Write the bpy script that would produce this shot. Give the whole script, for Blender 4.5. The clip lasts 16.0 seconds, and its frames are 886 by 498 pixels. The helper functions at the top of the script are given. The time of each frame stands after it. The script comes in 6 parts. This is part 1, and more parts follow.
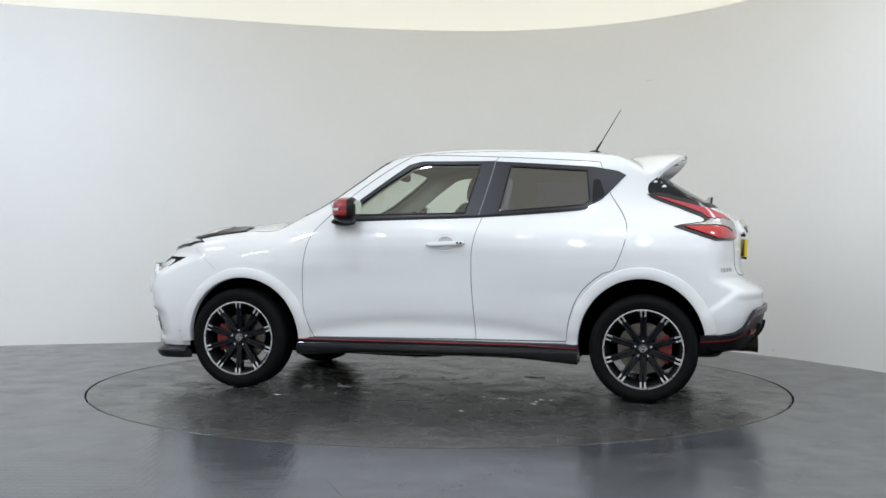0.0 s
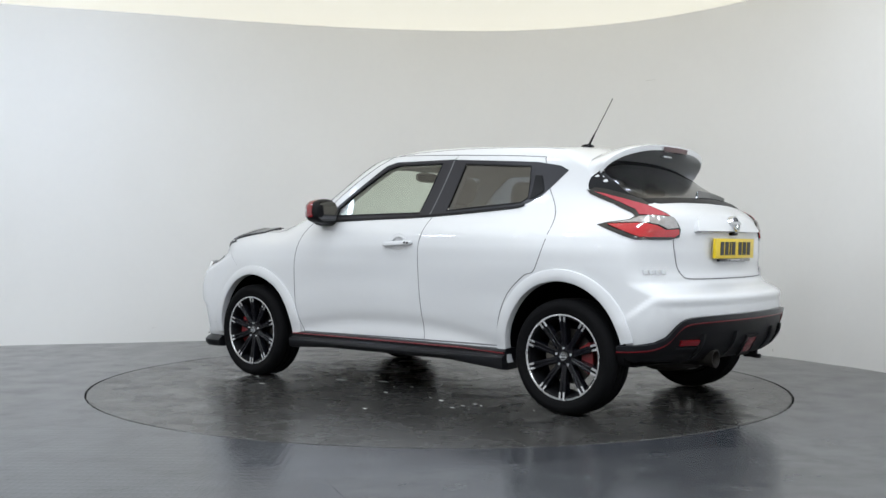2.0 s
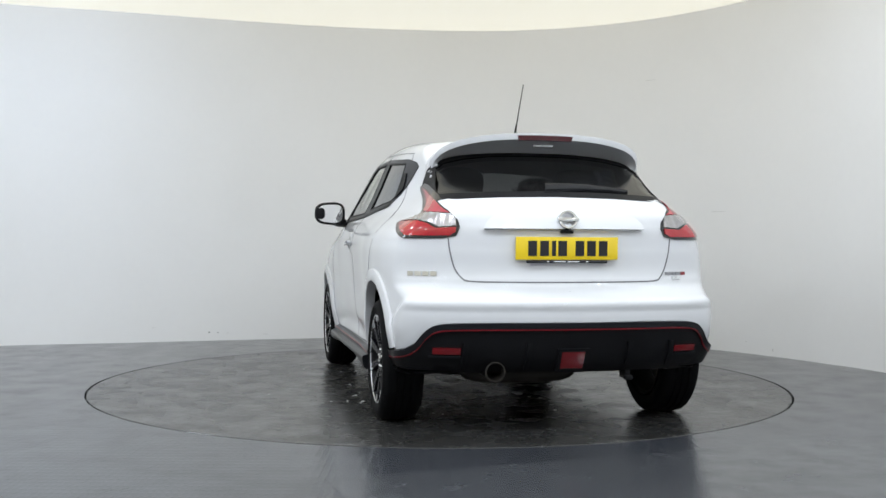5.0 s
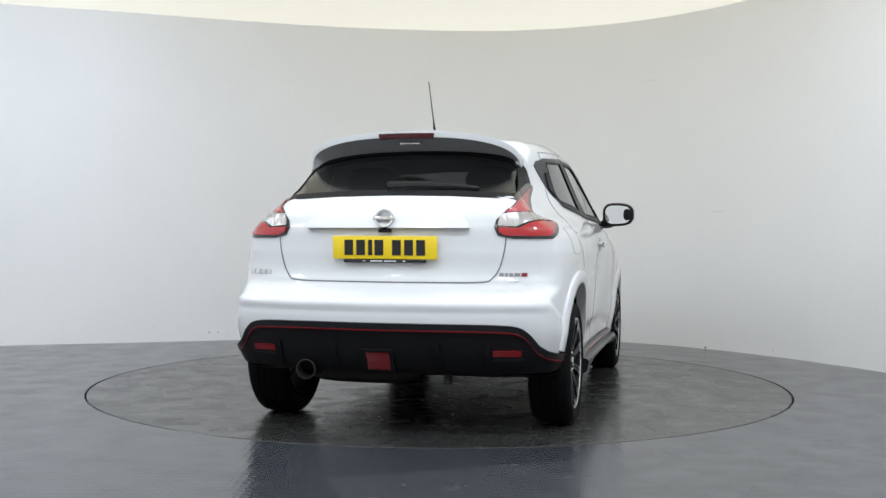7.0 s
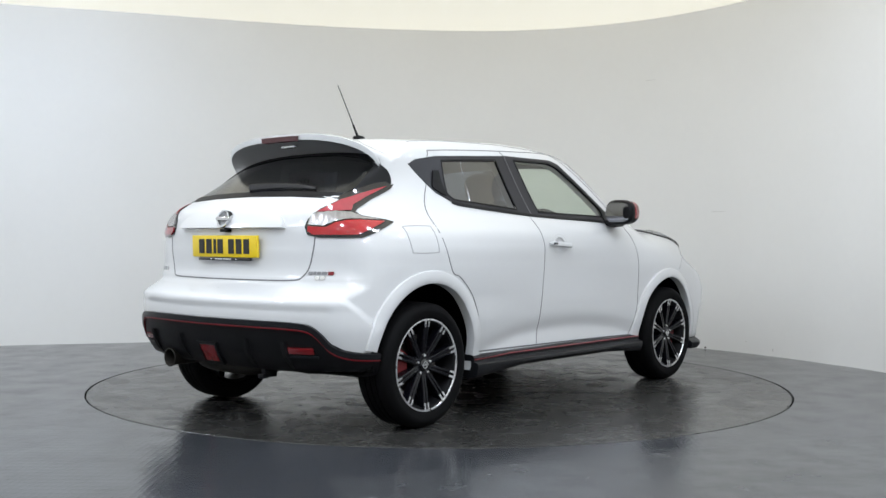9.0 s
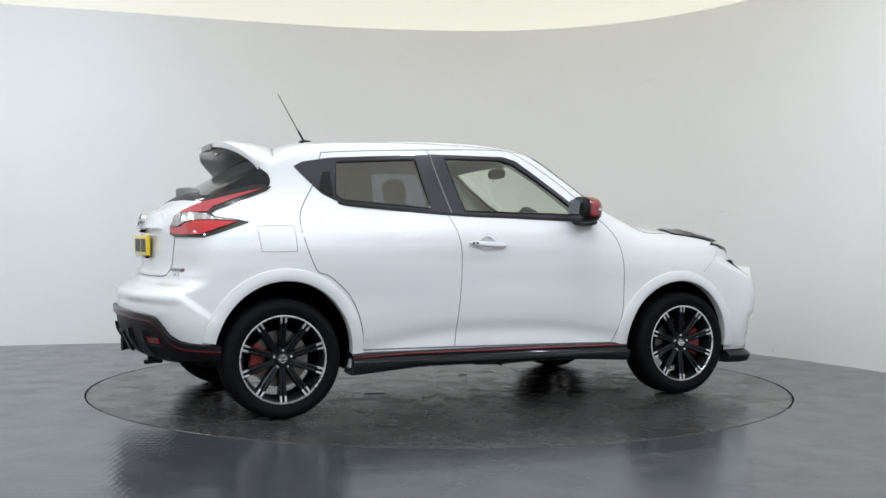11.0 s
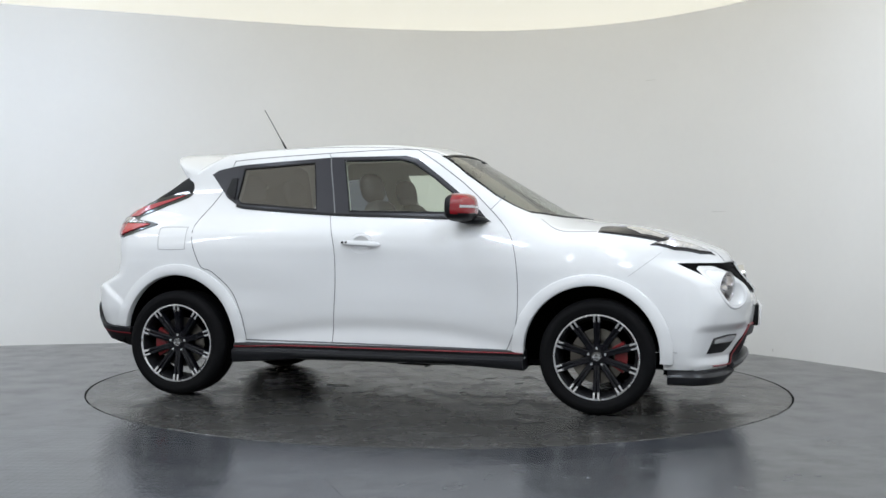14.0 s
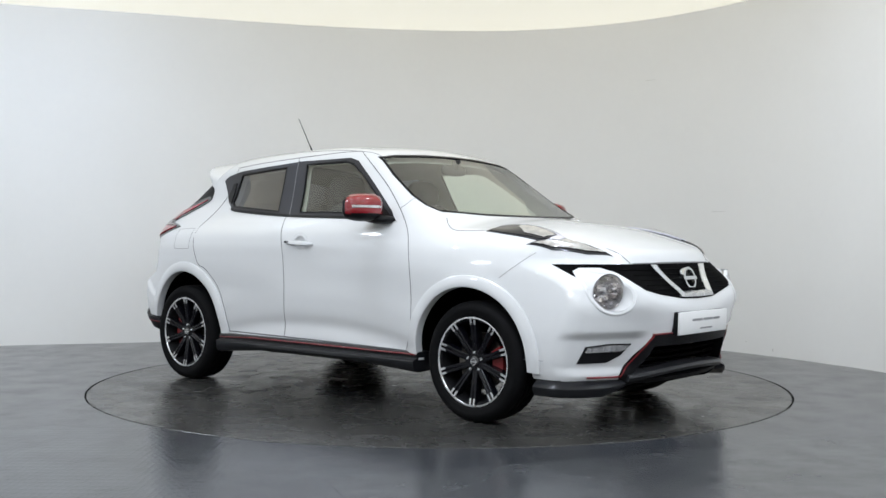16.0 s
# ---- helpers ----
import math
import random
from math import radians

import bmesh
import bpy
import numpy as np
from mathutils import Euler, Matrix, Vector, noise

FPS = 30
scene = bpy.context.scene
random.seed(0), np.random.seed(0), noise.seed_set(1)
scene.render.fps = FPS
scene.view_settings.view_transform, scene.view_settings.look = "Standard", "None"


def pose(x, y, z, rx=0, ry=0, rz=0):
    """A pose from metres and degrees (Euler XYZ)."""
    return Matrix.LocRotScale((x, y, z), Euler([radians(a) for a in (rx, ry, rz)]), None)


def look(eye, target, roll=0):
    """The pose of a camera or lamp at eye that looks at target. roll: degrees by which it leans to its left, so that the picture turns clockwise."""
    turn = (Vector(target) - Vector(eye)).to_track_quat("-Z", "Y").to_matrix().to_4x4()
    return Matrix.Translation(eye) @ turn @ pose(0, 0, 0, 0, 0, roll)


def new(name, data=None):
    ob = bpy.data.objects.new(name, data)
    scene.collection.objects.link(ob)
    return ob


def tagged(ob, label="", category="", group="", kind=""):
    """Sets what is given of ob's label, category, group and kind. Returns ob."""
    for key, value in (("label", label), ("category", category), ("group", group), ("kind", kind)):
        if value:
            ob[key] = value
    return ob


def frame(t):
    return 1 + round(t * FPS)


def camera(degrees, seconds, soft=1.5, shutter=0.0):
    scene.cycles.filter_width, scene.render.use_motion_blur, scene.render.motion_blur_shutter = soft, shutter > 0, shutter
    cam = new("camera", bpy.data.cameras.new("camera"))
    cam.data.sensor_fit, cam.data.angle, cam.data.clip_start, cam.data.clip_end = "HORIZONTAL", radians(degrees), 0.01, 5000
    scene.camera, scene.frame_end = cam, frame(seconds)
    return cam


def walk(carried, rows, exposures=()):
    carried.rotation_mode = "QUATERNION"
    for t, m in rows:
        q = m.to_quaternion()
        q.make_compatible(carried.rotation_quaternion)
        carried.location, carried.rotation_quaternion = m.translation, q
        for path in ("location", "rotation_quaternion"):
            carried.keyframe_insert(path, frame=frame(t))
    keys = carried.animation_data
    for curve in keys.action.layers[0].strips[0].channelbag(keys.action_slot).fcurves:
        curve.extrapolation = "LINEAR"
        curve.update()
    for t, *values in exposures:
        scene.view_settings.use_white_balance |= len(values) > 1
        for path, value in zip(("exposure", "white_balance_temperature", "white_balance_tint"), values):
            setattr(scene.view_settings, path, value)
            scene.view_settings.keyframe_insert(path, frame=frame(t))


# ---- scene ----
# ---------- camera and its (still) place ----------
cam = camera(46.28, 16.0, soft=1.5)
EYE = pose(0.0, -6.935, 0.939, 90 - 0.428, -0.314, -0.148)
walk(cam, [(0.0, EYE), (16.0, EYE)], exposures=[(0.0, 0.0), (16.0, 0.0)])

# the turntable turns at an even rate; its axis is the world's origin
RATE, HEAD0 = -13.006, 166.80
CAR_OFF = Vector((-0.095, -0.223, 0.0))
TABLE_R = 2.243
CEIL_Z = 3.0


def heading(t):
    return HEAD0 + RATE * t


# ---------- light ----------
world = bpy.data.worlds.new("world")
scene.world = world
world.use_nodes = True
world.node_tree.nodes["Background"].inputs[0].default_value = (0.9, 0.95, 1.0, 1)
world.node_tree.nodes["Background"].inputs[1].default_value = 0.05


def area_lamp(name, m, sx, sy, watts, colour):
    data = bpy.data.lights.new(name, "AREA")
    data.shape, data.size, data.size_y, data.energy, data.color = "RECTANGLE", sx, sy, watts, colour
    ob = new(name, data)
    ob.matrix_world = m
    return ob


# ---------- materials ----------
def material(name, base=(0.8, 0.8, 0.8), rough=0.5, metal=0.0, coat=0.0, vary=0.0, vary_scale=4.0, bump=0.0, bump_scale=60.0,
             rough_vary=0.0, emit=None, emit_strength=0.0, transmission=0.0, ior=1.45, spec=0.5, coords="Object"):
    """A principled material with variation at two scales."""
    m = bpy.data.materials.new(name)
    m.use_nodes = True
    n, l = m.node_tree.nodes, m.node_tree.links
    b = n["Principled BSDF"]
    b.inputs["Base Color"].default_value = (*base, 1)
    b.inputs["Roughness"].default_value = rough
    b.inputs["Metallic"].default_value = metal
    b.inputs["Coat Weight"].default_value = coat
    b.inputs["Coat Roughness"].default_value = 0.02
    b.inputs["Transmission Weight"].default_value = transmission
    b.inputs["IOR"].default_value = ior
    b.inputs["Specular IOR Level"].default_value = spec
    if emit:
        b.inputs["Emission Color"].default_value = (*emit, 1)
        b.inputs["Emission Strength"].default_value = emit_strength
    co = n.new("ShaderNodeTexCoord")
    if vary or rough_vary:
        big = n.new("ShaderNodeTexNoise")
        big.inputs["Scale"].default_value, big.inputs["Detail"].default_value = vary_scale, 6
        l.new(co.outputs[coords], big.inputs["Vector"])
        if vary:
            small = n.new("ShaderNodeTexNoise")
            small.inputs["Scale"].default_value, small.inputs["Detail"].default_value = vary_scale * 14, 3
            l.new(co.outputs[coords], small.inputs["Vector"])
            add = n.new("ShaderNodeMath")
            add.operation = "MULTIPLY_ADD"
            add.inputs[1].default_value = 0.35
            l.new(small.outputs["Fac"], add.inputs[0])
            l.new(big.outputs["Fac"], add.inputs[2])
            ramp = n.new("ShaderNodeMapRange")
            ramp.inputs["From Min"].default_value, ramp.inputs["From Max"].default_value = 0.35, 1.0
            ramp.inputs["To Min"].default_value, ramp.inputs["To Max"].default_value = 1 - vary, 1 + vary
            l.new(add.outputs[0], ramp.inputs["Value"])
            mul = n.new("ShaderNodeVectorMath")
            mul.operation = "SCALE"
            mul.inputs[0].default_value = base
            l.new(ramp.outputs[0], mul.inputs["Scale"])
            l.new(mul.outputs[0], b.inputs["Base Color"])
        if rough_vary:
            rr = n.new("ShaderNodeMapRange")
            rr.inputs["From Min"].default_value, rr.inputs["From Max"].default_value = 0.3, 0.7
            rr.inputs["To Min"].default_value, rr.inputs["To Max"].default_value = max(0, rough - rough_vary), rough + rough_vary
            l.new(big.outputs["Fac"], rr.inputs["Value"])
            l.new(rr.outputs[0], b.inputs["Roughness"])
    if bump:
        tex = n.new("ShaderNodeTexNoise")
        tex.inputs["Scale"].default_value, tex.inputs["Detail"].default_value = bump_scale, 4
        l.new(co.outputs[coords], tex.inputs["Vector"])
        bp = n.new("ShaderNodeBump")
        bp.inputs["Strength"].default_value, bp.inputs["Distance"].default_value = bump, 0.002
        l.new(tex.outputs["Fac"], bp.inputs["Height"])
        l.new(bp.outputs[0], b.inputs["Normal"])
    return m


def glass_material(name, tint, rough=0.0, gloss_least=0.07):
    """Thin window glass: a tinted see-through pane with a mirror gloss on it."""
    m = bpy.data.materials.new(name)
    m.use_nodes = True
    n, l = m.node_tree.nodes, m.node_tree.links
    n.remove(n["Principled BSDF"])
    clear, gloss, face, mix = n.new("ShaderNodeBsdfTransparent"), n.new("ShaderNodeBsdfGlossy"), n.new("ShaderNodeLayerWeight"), n.new("ShaderNodeMixShader")
    rise, fres = n.new("ShaderNodeMath"), n.new("ShaderNodeMath")
    rise.operation, rise.inputs[1].default_value = "POWER", 4.0
    fres.operation, fres.inputs[1].default_value, fres.inputs[2].default_value = "MULTIPLY_ADD", 1 - gloss_least, gloss_least
    clear.inputs[0].default_value = (*tint, 1)
    gloss.inputs["Roughness"].default_value = rough
    face.inputs["Blend"].default_value = 0.5
    l.new(face.outputs["Facing"], rise.inputs[0])
    l.new(rise.outputs[0], fres.inputs[0])
    l.new(fres.outputs[0], mix.inputs[0])
    l.new(clear.outputs[0], mix.inputs[1])
    l.new(gloss.outputs[0], mix.inputs[2])
    l.new(mix.outputs[0], n["Material Output"].inputs[0])
    return m


M_PAINT = material("white pearl paint", (0.63, 0.635, 0.645), 0.30, spec=0.22, coat=1.0, vary=0.012, vary_scale=2.0, bump=0.008, bump_scale=700)
M_BOW = material("satin grey bow paint", (0.020, 0.0205, 0.023), 0.32, spec=0.35, vary=0.1, vary_scale=6)
M_BLACK = material("black moulded plastic", (0.007, 0.007, 0.008), 0.42, spec=0.16, vary=0.25, vary_scale=6, bump=0.12, bump_scale=900)
M_GLOSSBLACK = material("gloss black trim", (0.008, 0.008, 0.010), 0.12, coat=0.6, vary=0.1, vary_scale=5)
M_SKIRT = material("dark grey satin skirt paint", (0.010, 0.0105, 0.0125), 0.28, spec=0.26, coat=0.08, vary=0.12, vary_scale=5)
M_PILLAR = material("charcoal pillar film", (0.017, 0.017, 0.022), 0.35, spec=0.35, vary=0.1, vary_scale=8)
M_RED = material("red pinstripe paint", (0.17, 0.006, 0.011), 0.3, coat=0.3, vary=0.08, vary_scale=9)
M_MIRRORRED = material("dark red gloss mirror paint", (0.20, 0.005, 0.010), 0.22, coat=0.8, vary=0.06, vary_scale=9)
M_CHROME = material("chrome", (0.60, 0.61, 0.62), 0.10, metal=1.0, rough_vary=0.03, vary_scale=12)
M_SATIN = material("satin silver trim", (0.62, 0.63, 0.64), 0.25, metal=0.9, rough_vary=0.05, vary_scale=12)
M_RUBBER = material("tyre rubber", (0.0045, 0.0045, 0.005), 0.7, spec=0.09, vary=0.25, vary_scale=9, bump=0.2, bump_scale=300)
M_RIM = material("gloss black alloy paint", (0.004, 0.004, 0.006), 0.24, spec=0.2, coat=0.10, vary=0.1, vary_scale=8)
M_CUT = material("machined alloy face", (0.60, 0.60, 0.61), 0.28, metal=0.9, rough_vary=0.06, vary_scale=20)
M_DISC = material("brake disc steel", (0.15, 0.14, 0.125), 0.38, metal=1.0, vary=0.2, vary_scale=9)
M_CALIPER = material("red brake caliper paint", (0.19, 0.009, 0.012), 0.35, vary=0.15, vary_scale=14)
M_WELL = material("wheel arch liner felt", (0.003, 0.003, 0.003), 0.9, spec=0.03, vary=0.3, vary_scale=9)
M_CLOTH = material("charcoal seat cloth", (0.028, 0.028, 0.033), 0.85, vary=0.2, vary_scale=12, bump=0.3, bump_scale=400)
M_LINER = material("light grey headlining", (0.58, 0.58, 0.55), 0.9, vary=0.06, vary_scale=12, bump=0.15, bump_scale=500)
M_MESH = material("black grille mesh", (0.002, 0.002, 0.0023), 0.6, spec=0.02, vary=0.2, vary_scale=12)
M_DARKTRIM = material("dark dashboard plastic", (0.03, 0.03, 0.032), 0.6, vary=0.2, vary_scale=8, bump=0.2, bump_scale=500)
M_SEAM = material("dark panel gap", (0.14, 0.14, 0.145), 0.7, vary=0.2, vary_scale=10)
M_FINESEAM = material("hairline panel joint", (0.30, 0.30, 0.31), 0.6, vary=0.1, vary_scale=10)
M_GUIDE = material("pale lilac light guide", (0.60, 0.59, 0.66), 0.15, coat=1.0, vary=0.12, vary_scale=25)
M_GLASS = glass_material("clear green-tinted glass", (0.90, 0.96, 0.89), gloss_least=0.12)
M_PRIVACY = glass_material("privacy tinted glass", (0.125, 0.148, 0.20), gloss_least=0.17)
M_REARGLASS = glass_material("dark tinted rear glass", (0.075, 0.075, 0.085), rough=0.18, gloss_least=0.06)
M_TAILBASE = material("red reflector plastic", (0.15, 0.004, 0.007), 0.12, coat=0.6, vary=0.15, vary_scale=18)
M_TAILCLEAR = material("clear reversing lens", (0.36, 0.345, 0.34), 0.22, metal=0.6, coat=0.8, vary=0.3, vary_scale=26, bump=0.4, bump_scale=90)
M_REDLENS = material("red lamp lens", (0.36, 0.006, 0.013), 0.08, coat=1.0, vary=0.12, vary_scale=18)
# red lens with the wall's pale reflection put into its colour
M_REDPALE = material("red upper lens with pale sheen", (0.33, 0.032, 0.048), 0.12, coat=0.8, vary=0.1, vary_scale=18)
M_CLEARLENS = material("clear ribbed lamp lens", (0.58, 0.575, 0.59), 0.2, metal=0.8, coat=1.0, vary=0.35, vary_scale=30, bump=0.4, bump_scale=90)
M_HEADLENS = glass_material("clear headlamp cover", (0.93, 0.94, 0.96))
M_PLATEY = material("yellow reflective plate", (0.78, 0.56, 0.015), 0.35, coat=0.4, vary=0.04, vary_scale=12)
M_PLATEW = material("white plate", (0.78, 0.78, 0.78), 0.3, coat=0.4, vary=0.03, vary_scale=12)
M_INK = material("black print", (0.012, 0.012, 0.014), 0.4, vary=0.1, vary_scale=20)
M_GREYINK = material("grey print", (0.22, 0.22, 0.23), 0.4, vary=0.1, vary_scale=20)
M_EXHAUST = material("burnt exhaust steel", (0.020, 0.017, 0.014), 0.55, metal=0.4, vary=0.3, vary_scale=16)
M_WALL = material("matt white wall paint", (0.885, 0.88, 0.87), 0.75, vary=0.02, vary_scale=1.2, bump=0.06, bump_scale=40)
# emission put on the ceiling: its warm glow brightens it and the walls
M_CEIL = material("glowing stretched ceiling", (0.83, 0.83, 0.80), 0.6, vary=0.015, vary_scale=1.0, bump=0.03, bump_scale=20, emit=(1.0, 0.955, 0.79), emit_strength=0.56)
M_LED = material("led panel diffuser", (0.9, 0.9, 0.9), 0.5, emit=(1.0, 0.97, 0.92), emit_strength=9.0)


def floor_material(name, base, stain, rough, plate=0.0):
    """Worn grey floor paint: broad stains, fine scuffs, uneven gloss."""
    m = bpy.data.materials.new(name)
    m.use_nodes = True
    n, l = m.node_tree.nodes, m.node_tree.links
    b = n["Principled BSDF"]
    co = n.new("ShaderNodeTexCoord")
    big, mid, fine = (n.new("ShaderNodeTexNoise") for _ in range(3))
    for tex, s, d in ((big, 0.9, 5), (mid, 4.5, 8), (fine, 45, 6)):
        tex.inputs["Scale"].default_value, tex.inputs["Detail"].default_value = s, d
        tex.inputs["Roughness"].default_value = 0.65
        l.new(co.outputs["Object"], tex.inputs["Vector"])
    mix = n.new("ShaderNodeMix")
    mix.data_type = "RGBA"
    mix.inputs[6].default_value, mix.inputs[7].default_value = (*base, 1), (*stain, 1)
    f = n.new("ShaderNodeMapRange")
    f.inputs["From Min"].default_value, f.inputs["From Max"].default_value = 0.42, 0.68
    prod = n.new("ShaderNodeMath")
    prod.operation = "MULTIPLY_ADD"
    prod.inputs[1].default_value = 0.6
    half = n.new("ShaderNodeMath")
    half.operation = "MULTIPLY"
    half.inputs[1].default_value = 0.45
    l.new(mid.outputs["Fac"], half.inputs[0])
    l.new(big.outputs["Fac"], prod.inputs[0])
    l.new(half.outputs[0], prod.inputs[2])
    l.new(prod.outputs[0], f.inputs["Value"])
    l.new(f.outputs[0], mix.inputs[0])
    scuff = n.new("ShaderNodeMapRange")
    scuff.inputs["From Min"].default_value, scuff.inputs["From Max"].default_value = 0.3, 0.75
    scuff.inputs["To Min"].default_value, scuff.inputs["To Max"].default_value = 0.65, 1.40
    l.new(fine.outputs["Fac"], scuff.inputs["Value"])
    mul = n.new("ShaderNodeVectorMath")
    mul.operation = "SCALE"
    l.new(mix.outputs[2], mul.inputs[0])
    l.new(scuff.outputs[0], mul.inputs["Scale"])
    l.new(mul.outputs[0], b.inputs["Base Color"])
    rr = n.new("ShaderNodeMapRange")
    rr.inputs["From Min"].default_value, rr.inputs["From Max"].default_value = 0.3, 0.7
    rr.inputs["To Min"].default_value, rr.inputs["To Max"].default_value = rough * 0.7, rough * 1.45
    l.new(mid.outputs["Fac"], rr.inputs["Value"])
    l.new(rr.outputs[0], b.inputs["Roughness"])
    bp = n.new("ShaderNodeBump")
    bp.inputs["Strength"].default_value, bp.inputs["Distance"].default_value = 0.12, 0.002
    l.new(fine.outputs["Fac"], bp.inputs["Height"])
    last = bp
    if plate:
        # raised lozenges of chequer plate under the paint
        sep = n.new("ShaderNodeSeparateXYZ")
        l.new(co.outputs["Object"], sep.inputs[0])

        def math_node(op, a, c, third=None):
            k = n.new("ShaderNodeMath")
            k.operation = op
            for i, v in enumerate((a, c, third)):
                if v is None:
                    continue
                if isinstance(v, (int, float)):
                    k.inputs[i].default_value = v
                else:
                    l.new(v, k.inputs[i])
            return k.outputs[0]
        kk = 2 * math.pi / 0.062
        u = math_node("SINE", math_node("MULTIPLY", math_node("ADD", sep.outputs[0], math_node("MULTIPLY", sep.outputs[1], 0.55)), kk), None)
        v = math_node("SINE", math_node("MULTIPLY", math_node("SUBTRACT", sep.outputs[0], math_node("MULTIPLY", sep.outputs[1], 0.55)), kk), None)
        h = math_node("MAXIMUM", math_node("SUBTRACT", math_node("MULTIPLY", u, v), 0.25), 0.0)
        bp2 = n.new("ShaderNodeBump")
        bp2.inputs["Strength"].default_value, bp2.inputs["Distance"].default_value = plate, 0.0012
        l.new(h, bp2.inputs["Height"])
        l.new(bp.outputs[0], bp2.inputs["Normal"])
        last = bp2
    l.new(last.outputs[0], b.inputs["Normal"])
    return m


M_FLOOR = floor_material("worn grey floor paint", (0.040, 0.043, 0.050), (0.028, 0.0295, 0.033), 0.17, plate=0.40)
M_PANEL = floor_material("smooth grey floor board paint", (0.050, 0.053, 0.058), (0.040, 0.042, 0.046), 0.21)
M_TABLE = floor_material("worn stained turntable paint", (0.044, 0.043, 0.041), (0.012, 0.0118, 0.0108), 0.24)


# ---------- mesh helpers ----------
def mesh_from(name, verts, faces, mat, smooth=True):
    me = bpy.data.meshes.new(name)
    me.from_pydata([tuple(map(float, v)) for v in verts], [], [tuple(map(int, f)) for f in faces])
    me.materials.append(mat)
    if smooth:
        me.shade_smooth()
    return me


def thing(name, me, label, category, group="", kind=""):
    return tagged(new(name, me), label, category, group, kind)


def part(name, bm, mat, parent, label="", smooth=True):
    """Links a bmesh, or a finished mesh, as one mesh object under a thing or a part."""
    if isinstance(bm, bmesh.types.BMesh):
        me = bpy.data.meshes.new(name)
        bm.to_mesh(me)
        bm.free()
        me.materials.append(mat)
        if smooth:
            me.shade_smooth()
            me.set_sharp_from_angle(angle=radians(38))
    else:
        me = bm
    ob = new(name, me)
    ob.parent = parent
    if label:
        ob["label"] = label
    return ob


def empty(name, label, category, group=""):
    return tagged(new(name), label, category, group)


def hermite(xs, ys, q):
    """Smooth curve through knots, held straight beyond its ends."""
    xs, ys = np.asarray(xs, float), np.asarray(ys, float)
    d = np.gradient(ys, xs)
    i = np.clip(np.searchsorted(xs, q) - 1, 0, len(xs) - 2)
    h = xs[i + 1] - xs[i]
    s = np.clip((q - xs[i]) / h, 0, 1)
    return ((2 * s**3 - 3 * s**2 + 1) * ys[i] + (s**3 - 2 * s**2 + s) * h * d[i] + (3 * s**2 - 2 * s**3) * ys[i + 1]
            + (s**3 - s**2) * h * d[i + 1])


def smooth_curve(points, per=8, closed=True):
    """Catmull-Rom points through the corner points."""
    p = np.asarray(points, float)
    out, n = [], len(p)
    for i in range(n if closed else n - 1):
        if closed:
            a, b, c, d = p[i - 1], p[i], p[(i + 1) % n], p[(i + 2) % n]
        else:
            a, b, c, d = p[max(i - 1, 0)], p[i], p[i + 1], p[min(i + 2, n - 1)]
        for k in range(per):
            s = k / per
            out.append(0.5 * (2 * b + (c - a) * s + (2 * a - 5 * b + 4 * c - d) * s**2 + (3 * b - a - 3 * c + d) * s**3))
    if not closed:
        out.append(p[-1])
    return np.array(out)


# ---------- the room ----------
ROOM = smooth_curve([(-3.75, 2.20), (-3.1, 2.40), (-2.45, 2.62), (-1.75, 2.86), (-1.0, 3.07), (-0.2, 3.20), (0.5, 3.22), (1.2, 3.06), (1.85, 2.70),
                     (2.36, 2.20), (2.72, 1.68), (3.0, 1.15), (3.25, 0.55), (3.55, -0.7), (3.9, -2.5), (4.2, -5.0), (3.6, -7.6), (0.8, -8.9),
                     (-3.0, -8.6), (-5.4, -6.6), (-5.9, -3.0), (-5.6, 0.4), (-4.7, 1.75)], per=8)


